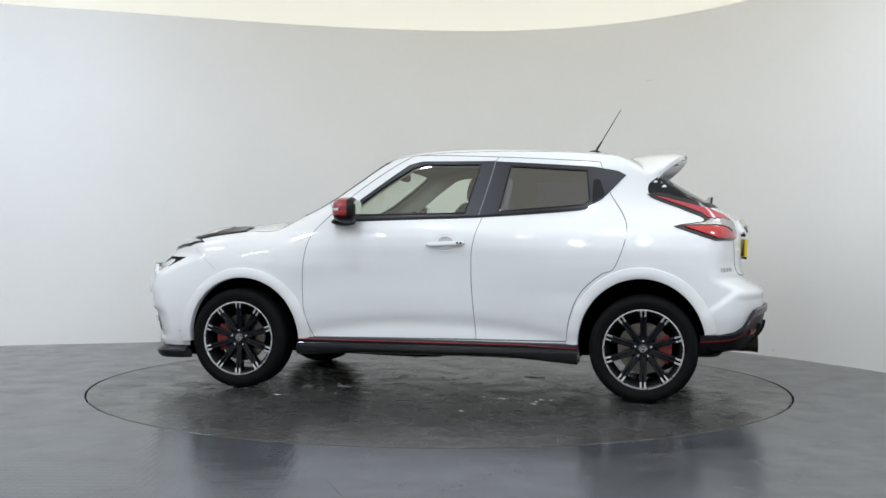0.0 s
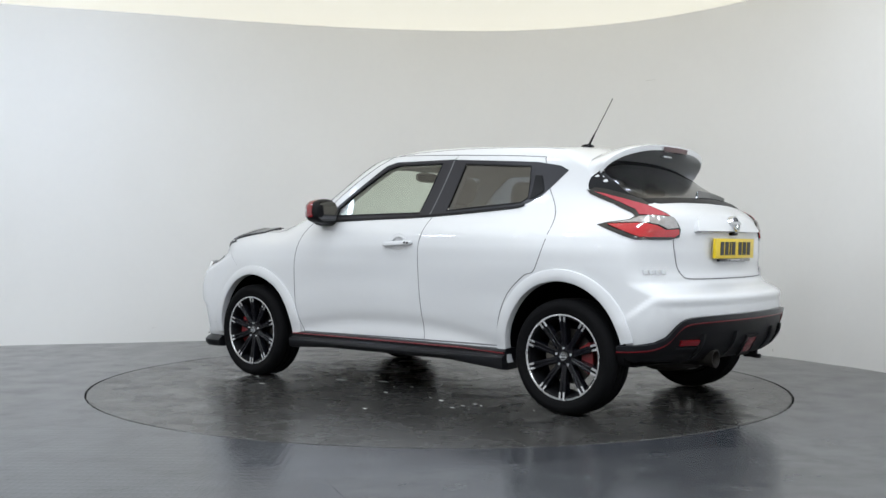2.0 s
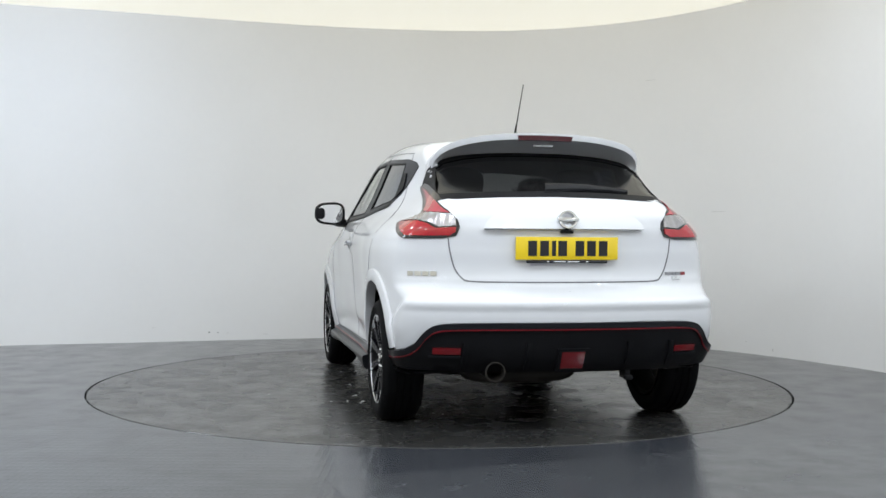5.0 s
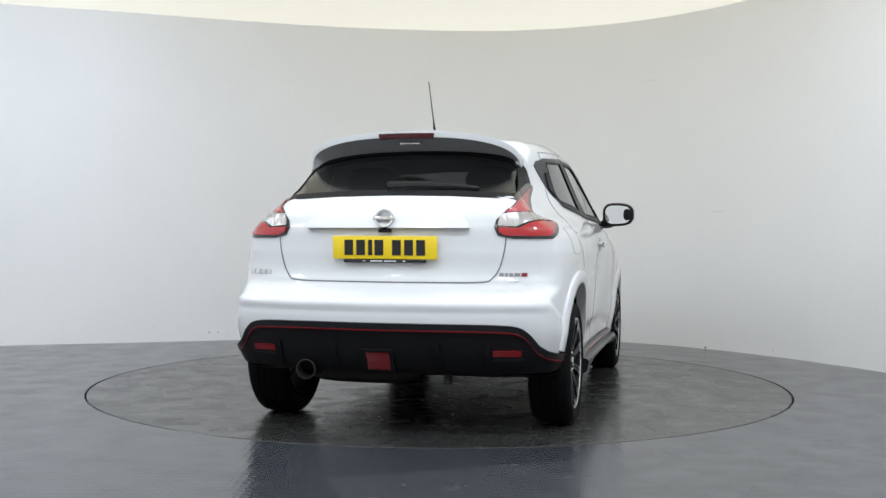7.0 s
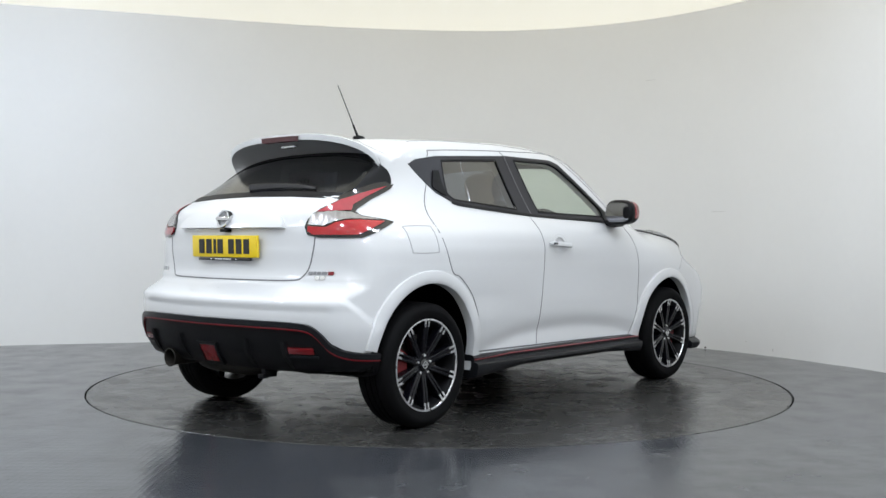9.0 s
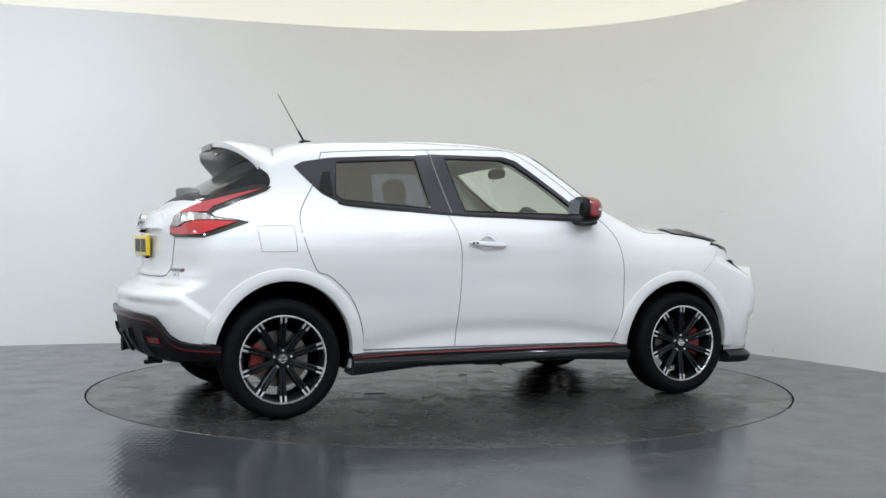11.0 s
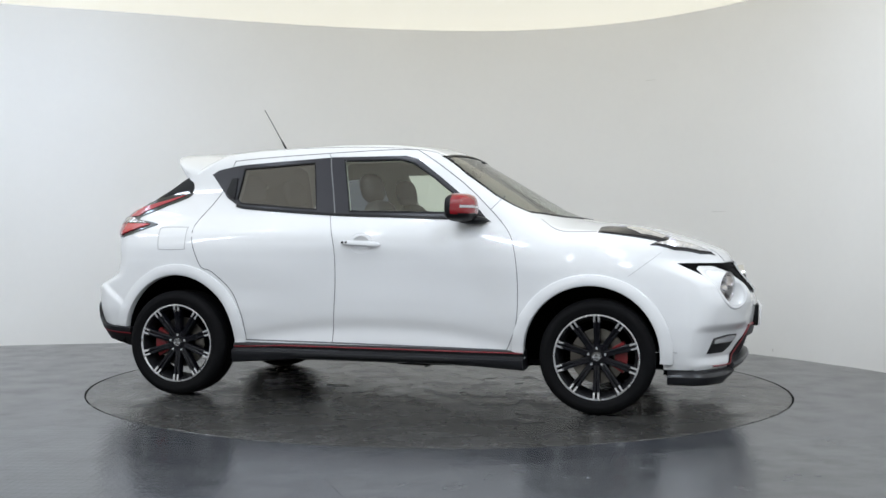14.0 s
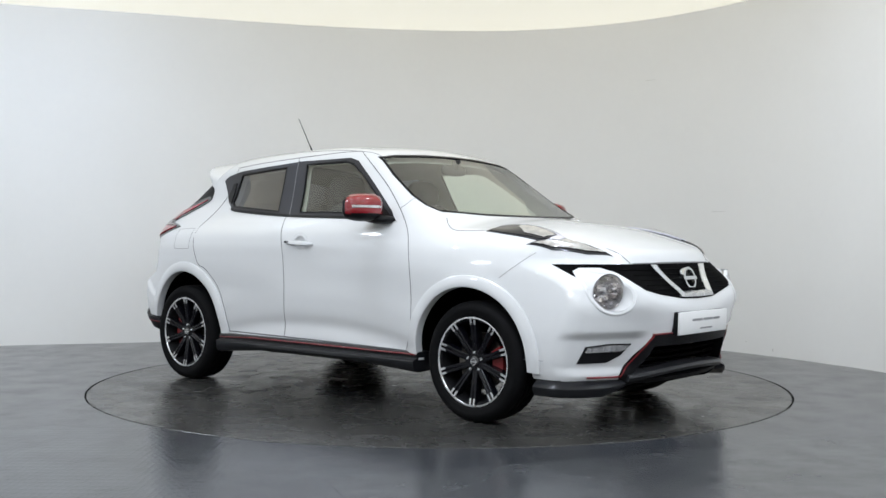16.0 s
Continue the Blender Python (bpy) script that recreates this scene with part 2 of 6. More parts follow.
def build_room():
    n = len(ROOM)
    nxt = np.roll(ROOM, -1, 0) - np.roll(ROOM, 1, 0)
    out = np.stack([-nxt[:, 1], nxt[:, 0]], 1)
    out /= np.linalg.norm(out, axis=1, keepdims=True)
    outer = ROOM + out * 0.12
    zs = (-0.02, 0.0, 0.8, 1.6, 2.4, CEIL_Z + 0.02)
    v = [(x, y, z) for z in zs for x, y in ROOM] + [(x, y, z) for z in (zs[0], zs[-1]) for x, y in outer]
    f = [(k * n + i, k * n + (i + 1) % n, (k + 1) * n + (i + 1) % n, (k + 1) * n + i) for k in range(len(zs) - 1) for i in range(n)]
    o = len(zs) * n
    f += [(o + (i + 1) % n, o + i, o + n + i, o + n + (i + 1) % n) for i in range(n)]
    wall = thing("wall_curved", mesh_from("wall_curved", v, f, M_WALL), "curved matt white studio wall with scuffs near the floor", "wall", kind="structure")
    build_wall_marks(wall)
    # ceiling: a slab that reaches past the wall
    bm = bmesh.new()
    bm.faces.new([bm.verts.new((x * 1.03, y * 1.03, CEIL_Z)) for x, y in ROOM])
    r = bmesh.ops.extrude_face_region(bm, geom=bm.faces[:])
    bmesh.ops.translate(bm, verts=[e for e in r["geom"] if isinstance(e, bmesh.types.BMVert)], vec=(0, 0, 0.1))
    bmesh.ops.recalc_face_normals(bm, faces=bm.faces[:])
    me = bpy.data.meshes.new("ceiling")
    bm.to_mesh(me)
    bm.free()
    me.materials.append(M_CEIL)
    thing("ceiling", me, "smooth white stretched ceiling that follows the curved wall, given a warm glow", "ceiling", kind="structure")
    # floor with a round hole for the turntable
    k = 192
    ring = [(math.cos(2 * math.pi * i / k), math.sin(2 * math.pi * i / k)) for i in range(k)]
    hole, far = TABLE_R + 0.006, []
    for c, s in ring:
        far.append((c * 11, s * 11 - 2))
    v = [(c * hole, s * hole, -0.06) for c, s in ring] + [(c * hole, s * hole, 0.0) for c, s in ring]
    for rr in (2.35, 2.6, 3.2, 4.5):
        v += [(c * rr, s * rr, 0.0) for c, s in ring]
    v += [(x, y, 0.0) for x, y in far]
    f = [(a * k + i, a * k + (i + 1) % k, (a + 1) * k + (i + 1) % k, (a + 1) * k + i)[::-1] for a in range(6) for i in range(k)]
    f.append(tuple(range(k)))
    thing("floor", mesh_from("floor", v, f, M_FLOOR, smooth=False), "worn grey painted studio floor with a soft gloss", "floor", kind="structure")


def build_floor_board():
    """A smooth board laid flush over the plate floor, in front of the turntable."""
    c = [(-0.45, -2.86), (2.19, -1.86), (4.05, -1.16), (4.25, -5.0), (3.6, -7.6), (1.2, -8.4), (-0.10, -3.86)]
    bm = bmesh.new()
    bm.faces.new([bm.verts.new((x, y, 0.0008)) for x, y in c])
    r = bmesh.ops.extrude_face_region(bm, geom=bm.faces[:])
    bmesh.ops.translate(bm, verts=[e for e in r["geom"] if isinstance(e, bmesh.types.BMVert)], vec=(0, 0, -0.006))
    bmesh.ops.recalc_face_normals(bm, faces=bm.faces[:])
    me = bpy.data.meshes.new("floor_board")
    bm.to_mesh(me)
    bm.free()
    me.materials.append(M_PANEL)
    thing("floor_board", me, "smooth grey board laid in the studio floor", "floor board", kind="structure")


def build_wall_marks(wall):
    """Scuffs and fine scratches on the paint."""
    marks = [((-2.151, 2.725), 0.081, 0.016, 0.010, M_MARK), ((-2.075, 2.752), 0.074, 0.012, 0.008, M_MARK), ((-1.99, 2.78), 0.070, 0.022, 0.005, M_FAINT),
             ((2.346, 2.216), 0.012, 0.022, 0.016, M_MARK), ((2.755, 1.622), 0.054, 0.010, 0.030, M_FAINT), ((1.92, 2.64), 2.435, 0.130, 0.004, M_FAINT),
             ((2.41, 2.13), 1.211, 0.160, 0.004, M_FAINT), ((-1.652, 2.89), 0.050, 0.05, 0.006, M_FAINT), ((-2.62, 2.56), 0.13, 0.03, 0.004, M_FAINT), ((2.60, 1.86), 0.10, 0.02, 0.006, M_FAINT)]
    for (x, y), z, w, h, mat in marks:
        k = int(np.argmin(np.hypot(ROOM[:, 0] - x, ROOM[:, 1] - y)))
        t = ROOM[(k + 1) % len(ROOM)] - ROOM[k - 1]
        t /= np.linalg.norm(t)
        q = np.array([t[1], -t[0]])
        # foot of the mark on the wall's own chord
        best = min(((a, b) for a, b in zip(ROOM, np.roll(ROOM, -1, 0))), key=lambda ab: np.hypot(*((ab[0] + ab[1]) / 2 - (x, y))))
        e = (best[1] - best[0]) / np.linalg.norm(best[1] - best[0])
        foot = best[0] + e * np.dot(np.array((x, y)) - best[0], e)
        q = np.array([e[1], -e[0]])
        bm = bmesh.new()
        rng = random.Random(int(abs(x) * 1000))
        ring = []
        for j in range(14):
            a = 2 * math.pi * j / 14
            r = 0.5 * (0.75 + 0.5 * rng.random())
            p = foot + e * (math.cos(a) * w * r) + q * 0.0015
            ring.append(bm.verts.new((p[0], p[1], max(0.004, z + math.sin(a) * h * r))))
        bm.faces.new(ring)
        part("scuff", bm, mat, wall, smooth=False)


M_MARK = material("dark scuff", (0.10, 0.09, 0.08), 0.8, vary=0.3, vary_scale=40)
M_FAINT = material("faint grey scuff", (0.68, 0.67, 0.65), 0.8, vary=0.1, vary_scale=40)
M_FLAKE = material("pale paint flake", (0.58, 0.59, 0.57), 0.8, vary=0.1, vary_scale=30)


def build_turntable():
    k = 192
    ring = [(math.cos(2 * math.pi * i / k), math.sin(2 * math.pi * i / k)) for i in range(k)]
    R = TABLE_R - 0.006
    v = [(c * r, s * r, z) for r, z in ((R, -0.05), (R, -0.003), (R - 0.003, 0.0), (1.6, 0.0), (0.8, 0.0), (0.2, 0.0)) for c, s in ring]
    f = [(a * k + i, a * k + (i + 1) % k, (a + 1) * k + (i + 1) % k, (a + 1) * k + i) for a in range(5) for i in range(k)]
    f += [tuple(5 * k + i for i in range(k)), tuple(i for i in range(k))[::-1]]
    table = empty("turntable", "round grey painted turntable, stained and worn, set flush in the floor", "turntable")
    part("disc", mesh_from("disc", v, f, M_TABLE, smooth=False), M_TABLE, table)
    # flakes of pale paint and grit lying on the disc, turning with it
    rng = random.Random(5)
    spots = [(-0.60, -0.37, 0.105, 0.040), (0.29, 0.25, 0.05, 0.022), (0.54, 0.38, 0.055, 0.018), (0.53, 0.05, 0.035, 0.016), (0.77, 0.43, 0.03, 0.012), (-0.815, -0.10, 0.02, 0.010)]
    spots += [(rng.uniform(-1.3, 1.3), rng.uniform(-0.7, 0.7), rng.uniform(0.006, 0.02), rng.uniform(0.004, 0.010)) for _ in range(34)]
    spots += [(rng.gauss(0.1, 0.75), rng.gauss(0.1, 0.45), rng.uniform(0.008, 0.022), rng.uniform(0.004, 0.009)) for _ in range(16)]
    for x, y, a, b in spots:
        bm = bmesh.new()
        n = 11
        ring = [(rng.uniform(0.6, 1.1), 2 * math.pi * k / n) for k in range(n)]
        top = [bm.verts.new((x + a * r * math.cos(t), y + b * r * math.sin(t), 0.0016)) for r, t in ring]
        low = [bm.verts.new((x + a * r * math.cos(t) * 1.02, y + b * r * math.sin(t) * 1.02, 0.0)) for r, t in ring]
        bm.faces.new(top)
        for k in range(n):
            bm.faces.new((low[k], low[(k + 1) % n], top[(k + 1) % n], top[k]))
        part("paint_flake", bm, M_FLAKE, table, smooth=False)
    return table


# ---------- the car's skin, as one smooth closed form ----------
# x ahead, y to its left, z up, from the middle of the wheelbase on the floor
WB2, TYRE_R, TYRE_Y = 1.265, 0.316, 0.757
LEVELS = (0.15, 0.25, 0.34, 0.44, 0.495, 0.58, 0.70, 0.82, 0.92, 0.99, 1.05, 1.09, 1.14, 1.45, 1.62)
FLANKS = (
    (-1.90, (0.60, 0.68, 0.72, 0.75, 0.76, 0.76, 0.745, 0.72, 0.70, 0.68, 0.635, 0.595, 0.55, 0.45, 0.40)),
    (-1.62, (0.69, 0.76, 0.795, 0.815, 0.823, 0.825, 0.825, 0.82, 0.805, 0.775, 0.710, 0.660, 0.612, 0.515, 0.45)),
    (-1.25, (0.73, 0.785, 0.81, 0.828, 0.838, 0.845, 0.855, 0.865, 0.858, 0.828, 0.768, 0.720, 0.672, 0.562, 0.50)),
    (-0.80, (0.74, 0.80, 0.815, 0.817, 0.830, 0.842, 0.858, 0.868, 0.866, 0.846, 0.798, 0.765, 0.738, 0.615, 0.54)),
    (-0.10, (0.74, 0.80, 0.815, 0.814, 0.827, 0.836, 0.842, 0.850, 0.855, 0.843, 0.810, 0.778, 0.752, 0.622, 0.55)),
    (0.55, (0.74, 0.80, 0.815, 0.815, 0.828, 0.838, 0.846, 0.855, 0.852, 0.834, 0.803, 0.780, 0.755, 0.622, 0.55)),
    (1.25, (0.74, 0.80, 0.83, 0.845, 0.853, 0.860, 0.866, 0.858, 0.822, 0.772, 0.725, 0.70, 0.67, 0.56, 0.50)),
    (1.75, (0.72, 0.80, 0.82, 0.825, 0.825, 0.82, 0.805, 0.775, 0.73, 0.69, 0.65, 0.62, 0.60, 0.50, 0.45)),
)
ROOF_X = (-2.20, -1.55, -1.20, -0.94, -0.60, -0.23, 0.10, 0.33, 0.51, 0.70, 0.89, 1.04, 1.16, 1.30, 1.50, 1.70, 1.85, 1.97, 2.07, 2.20)
ROOF_Z = (1.33, 1.447, 1.495, 1.524, 1.543, 1.553, 1.540, 1.500, 1.402, 1.292, 1.181, 1.100, 1.075, 1.060, 1.035, 0.985, 0.935, 0.880, 0.815, 0.70)
NOSE_Z = (0.10, 0.20, 0.30, 0.42, 0.54, 0.62, 0.70, 0.78, 0.85, 0.95, 1.10)
NOSE_X = (1.94, 2.00, 2.055, 2.09, 2.115, 2.12, 2.09, 2.05, 2.02, 1.99, 1.95)
TAIL_Z = (0.15, 0.25, 0.34, 0.42, 0.52, 0.60, 0.66, 0.69, 0.715, 0.76, 0.90, 1.02, 1.09, 1.15, 1.25, 1.40, 1.55)
TAIL_X = (-1.80, -1.87, -1.915, -1.955, -1.985, -1.990, -1.982, -1.930, -1.885, -1.862, -1.855, -1.845, -1.81, -1.725, -1.555, -1.30, -1.05)


BELLY_X = (-2.1, -1.75, -1.60, -1.45, -0.9, 0.0, 1.6, 2.2)
BELLY_Z = (0.315, 0.305, 0.285, 0.25, 0.235, 0.235, 0.22, 0.20)


def smin(a, b, k):
    h = np.clip(0.5 + 0.5 * (b - a) / k, 0, 1)
    return b + (a - b) * h - k * h * (1 - h)


def step(v):
    v = np.clip(v, 0, 1)
    return v * v * (3 - 2 * v)


def half_width(x, z):
    # the crease over the sill drops towards both arches
    z = z + 0.085 * np.clip(np.abs((x - 0.02) / 0.80), 0, 1) ** 2.4 * step((z - 0.30) / 0.06) * step((0.66 - z) / 0.16) * step((1.0 - np.abs(x)) / 0.12)
    cols = np.stack([hermite(LEVELS, w, z) for _, w in FLANKS], -1)
    xs = np.array([s for s, _ in FLANKS])
    i = np.clip(np.searchsorted(xs, x) - 1, 0, len(xs) - 2)
    s = np.clip((x - xs[i]) / (xs[i + 1] - xs[i]), 0, 1)
    d = np.gradient(cols, xs, axis=-1)
    pick = lambda a, j: np.take_along_axis(a, j[..., None], -1)[..., 0]
    h = xs[i + 1] - xs[i]
    return ((2 * s**3 - 3 * s**2 + 1) * pick(cols, i) + (s**3 - 2 * s**2 + s) * h * pick(d, i) + (3 * s**2 - 2 * s**3) * pick(cols, i + 1)
            + (s**3 - s**2) * h * pick(d, i + 1))


def skin(p):
    """Above 0 inside the body, below 0 outside."""
    x, y, z = p[..., 0], np.abs(p[..., 1]), p[..., 2]
    side = half_width(x, z) - y
    # the rear bumper stands proud of the flank, below an edge that falls towards the arch
    shelf = 0.705 - 0.72 * np.clip(x + 1.86, 0, 0.30)
    side = side + 0.020 * step((shelf - z) / 0.055 + 0.5) * step((-1.56 - x) / 0.18)
    crown = 0.12 + 0.10 * np.exp(-((x - 0.75) / 0.3) ** 2)
    top = (hermite(ROOF_X, ROOF_Z, x) - crown * y**2 - z) * 0.85
    # a hollow under the bumper's edge, beside the intake; squarer in plan at the bumper, set back in the middle at the grille
    square = step((0.86 - z) / 0.16)
    back = 0.050 * np.exp(-((z - 0.79) / 0.12) ** 2) * (1 - np.clip(y / 0.52, 0, 1) ** 2)
    front = hermite(NOSE_Z, NOSE_X, z) - (0.38 - 0.13 * square) * y**2 - (0.50 - 0.31 * square) * y**4 - back - 0.026 * step((0.505 - z) / 0.05) * step((z - 0.27) / 0.06) * step((y - 0.40) / 0.12) + 0.030 * np.exp(-((y - 0.50) / 0.13) ** 2 - ((z - 0.68) / 0.10) ** 2) - x
    rear = x - hermite(TAIL_Z, TAIL_X, z) - 0.17 * y**2 - 0.16 * y**4
    ends = np.minimum(front, rear)
    return smin(smin(smin(side, top, 0.07), ends, 0.06), z - hermite(BELLY_X, BELLY_Z, x), 0.04)


def shoot(o, d, far, near=0.0):
    """Walks outward along d from o (inside) and returns where the skin is met."""
    o, d = np.broadcast_arrays(np.asarray(o, float), np.asarray(d, float))
    lo, hi = np.full(o.shape[:-1], near), np.full(o.shape[:-1], far)
    for _ in range(26):
        m = (lo + hi) / 2
        inside = skin(o + d * m[..., None]) > 0
        lo, hi = np.where(inside, m, lo), np.where(inside, hi, m)
    return o + d * lo[..., None]


def normals(p, e=2e-3):
    g = np.stack([skin(p + e * np.eye(3)[i]) - skin(p - e * np.eye(3)[i]) for i in range(3)], -1)
    return -g / (np.linalg.norm(g, axis=-1, keepdims=True) + 1e-12)


def from_side(sign):
    return lambda q: shoot(np.stack([q[:, 0], q[:, 0] * 0, q[:, 1]], -1), np.array([0, sign, 0.0]), 1.3)


def from_front(q):
    return shoot(np.stack([q[:, 0] * 0 + 0.2, q[:, 0], q[:, 1]], -1), np.array([1.0, 0, 0]), 2.5)


def from_rear(q):
    return shoot(np.stack([q[:, 0] * 0 - 0.6, q[:, 0], q[:, 1]], -1), np.array([-1.0, 0, 0]), 2.0)


def from_top(q):
    return shoot(np.stack([q[:, 0], q[:, 1], q[:, 0] * 0 + 0.6], -1), np.array([0, 0, 1.0]), 1.5)


def from_wing(s):
    """Across the front wing's shoulder: outward, ahead and up; q runs back and outward in that view."""
    d = np.array([0.49928, s * 0.39942, 0.76889])
    a, b = np.array([-0.83869, 0, 0.54461]), np.array([-0.21753, s * 0.91677, -0.33499])
    o = np.array([1.3, s * 0.4, 0.6])
    return lambda q: shoot(o + q[:, :1] * a + q[:, 1:] * b, d, 1.2, -0.1)


def from_round(cx):
    """q: degrees off the car's long axis (0 ahead, 180 back; above 0 to its left) and height."""
    def f(q):
        a = np.radians(q[:, 0])
        return shoot(np.stack([a * 0 + cx, a * 0, q[:, 1]], -1), np.stack([np.cos(a), np.sin(a), a * 0], -1), 2.2)
    return f


def inside_poly(px, py, poly):
    """Even-odd test for arrays of points."""
    poly = np.asarray(poly, float)
    hit = np.zeros(px.shape, bool)
    j = len(poly) - 1
    for i in range(len(poly)):
        xi, yi, xj, yj = *poly[i], *poly[j]
        with np.errstate(divide="ignore", invalid="ignore"):
            cross = ((yi > py) != (yj > py)) & (px < (xj - xi) * (py - yi) / (yj - yi + 1e-12) + xi)
        hit ^= cross
        j = i
    return hit


# outlines on the flank, x and z
GLASS_FRONT = [(-0.262, 1.415), (0.09, 1.417), (0.17, 1.395), (0.30, 1.31), (0.42, 1.22), (0.535, 1.125), (0.545, 1.100), (-0.185, 1.112)]
GLASS_REAR = [(-0.915, 1.372), (-0.45, 1.402), (-0.395, 1.122), (-0.90, 1.162), (-0.935, 1.19)]
FRAME_FRONT = [(-0.3535, 1.438), (0.12, 1.440), (0.20, 1.418), (0.34, 1.315), (0.46, 1.222), (0.60, 1.110), (0.645, 1.060), (0.61, 1.068), (-0.2745, 1.094)]
FRAME_REAR = [(-1.150, 1.345), (-1.10, 1.372), (-0.95, 1.398), (-0.352, 1.436), (-0.273, 1.096), (-0.82, 1.134), (-0.93, 1.152), (-1.01, 1.195)]
DOOR_FRONT = [(-0.37, 1.465), (0.10, 1.482), (0.22, 1.455), (0.47, 1.285), (0.63, 1.145), (0.725, 1.05), (0.785, 0.97), (0.82, 0.84), (0.832, 0.66),
              (0.82, 0.48), (0.765, 0.335), (-0.27, 0.345), (-0.255, 0.52), (-0.243, 0.70), (-0.245, 0.87), (-0.265, 0.98), (-0.30, 1.09)]
DOOR_REAR = [(-0.37, 1.465), (-0.93, 1.432), (-1.00, 1.405), (-1.05, 1.25), (-1.165, 1.03), (-1.10, 0.795), (-1.02, 0.75), (-0.90, 0.64), (-0.835, 0.49),
             (-0.815, 0.35), (-0.27, 0.345), (-0.255, 0.52), (-0.243, 0.70), (-0.245, 0.87), (-0.265, 0.98), (-0.30, 1.09)]
# windscreen and rear glass, y and z
SCREEN = [(-0.607, 1.437), (-0.50, 1.452), (-0.26, 1.466), (0.0, 1.470), (0.26, 1.466), (0.50, 1.452), (0.607, 1.437), (0.655, 1.32), (0.684, 1.20), (0.682, 1.14), (0.655, 1.103),
          (0.42, 1.085), (0.20, 1.080), (0.0, 1.079), (-0.20, 1.080), (-0.42, 1.085), (-0.655, 1.103), (-0.682, 1.14), (-0.684, 1.20), (-0.655, 1.32)]
HALF_BACK = [(0.0, 1.43), (0.24, 1.424), (0.40, 1.405), (0.52, 1.375), (0.576, 1.335), (0.605, 1.235), (0.612, 1.195), (0.604, 1.165), (0.580, 1.149), (0.30, 1.163), (0.0, 1.168)]
BACKLIGHT = HALF_BACK + [(-y, z) for y, z in HALF_BACK[-2:0:-1]]
BONNET = [(1.00, 0.70), (1.07, 0.735), (1.30, 0.722), (1.55, 0.62), (1.78, 0.475), (1.95, 0.40), (2.06, 0.24), (2.10, 0.0)]
# arches: middle, inner radii along and up, outer radii; rear first
ARCH_Z = 0.330
ARCHES = ((-1.252, 0.368, 0.396, 0.436, 0.463), (1.232, 0.368, 0.372, 0.438, 0.435))


def shrink(poly, d):
    """A closed outline moved inward by d (outward if below 0)."""
    p = np.asarray(poly, float)
    area = np.sum(p[:, 0] * np.roll(p[:, 1], -1) - np.roll(p[:, 0], -1) * p[:, 1])
    t = np.roll(p, -1, 0) - np.roll(p, 1, 0)
    t /= np.linalg.norm(t, axis=1, keepdims=True) + 1e-9
    n = np.stack([-t[:, 1], t[:, 0]], 1) * (1 if area > 0 else -1)
    return p + n * d


def shell_grid():
    """Points of the whole skin: rings across the middle, fans over nose and tail."""
    nv, tail, nose = 400, -1.15, 1.25
    v = np.linspace(0, 2 * np.pi, nv, endpoint=False)
    ring = np.stack([v * 0, np.cos(v), np.sin(v)], -1)
    rows = []
    for a in np.linspace(89.9, 0.6, 110):
        a = radians(a)
        rows.append((tail, -math.sin(a), math.cos(a)))
    for x in np.linspace(tail, nose, 205):
        rows.append((x, 0.0, 1.0))
    for a in np.linspace(0.6, 89.9, 110):
        a = radians(a)
        rows.append((nose, math.sin(a), math.cos(a)))
    rows = np.array(rows)
    o = np.stack([rows[:, 0], rows[:, 0] * 0, rows[:, 0] * 0 + 0.70], -1)[:, None, :] + np.zeros((1, nv, 1))
    d = ring[None] * rows[:, 2][:, None, None] + np.array([1.0, 0, 0]) * rows[:, 1][:, None, None]
    return shoot(o, d, 2.6)


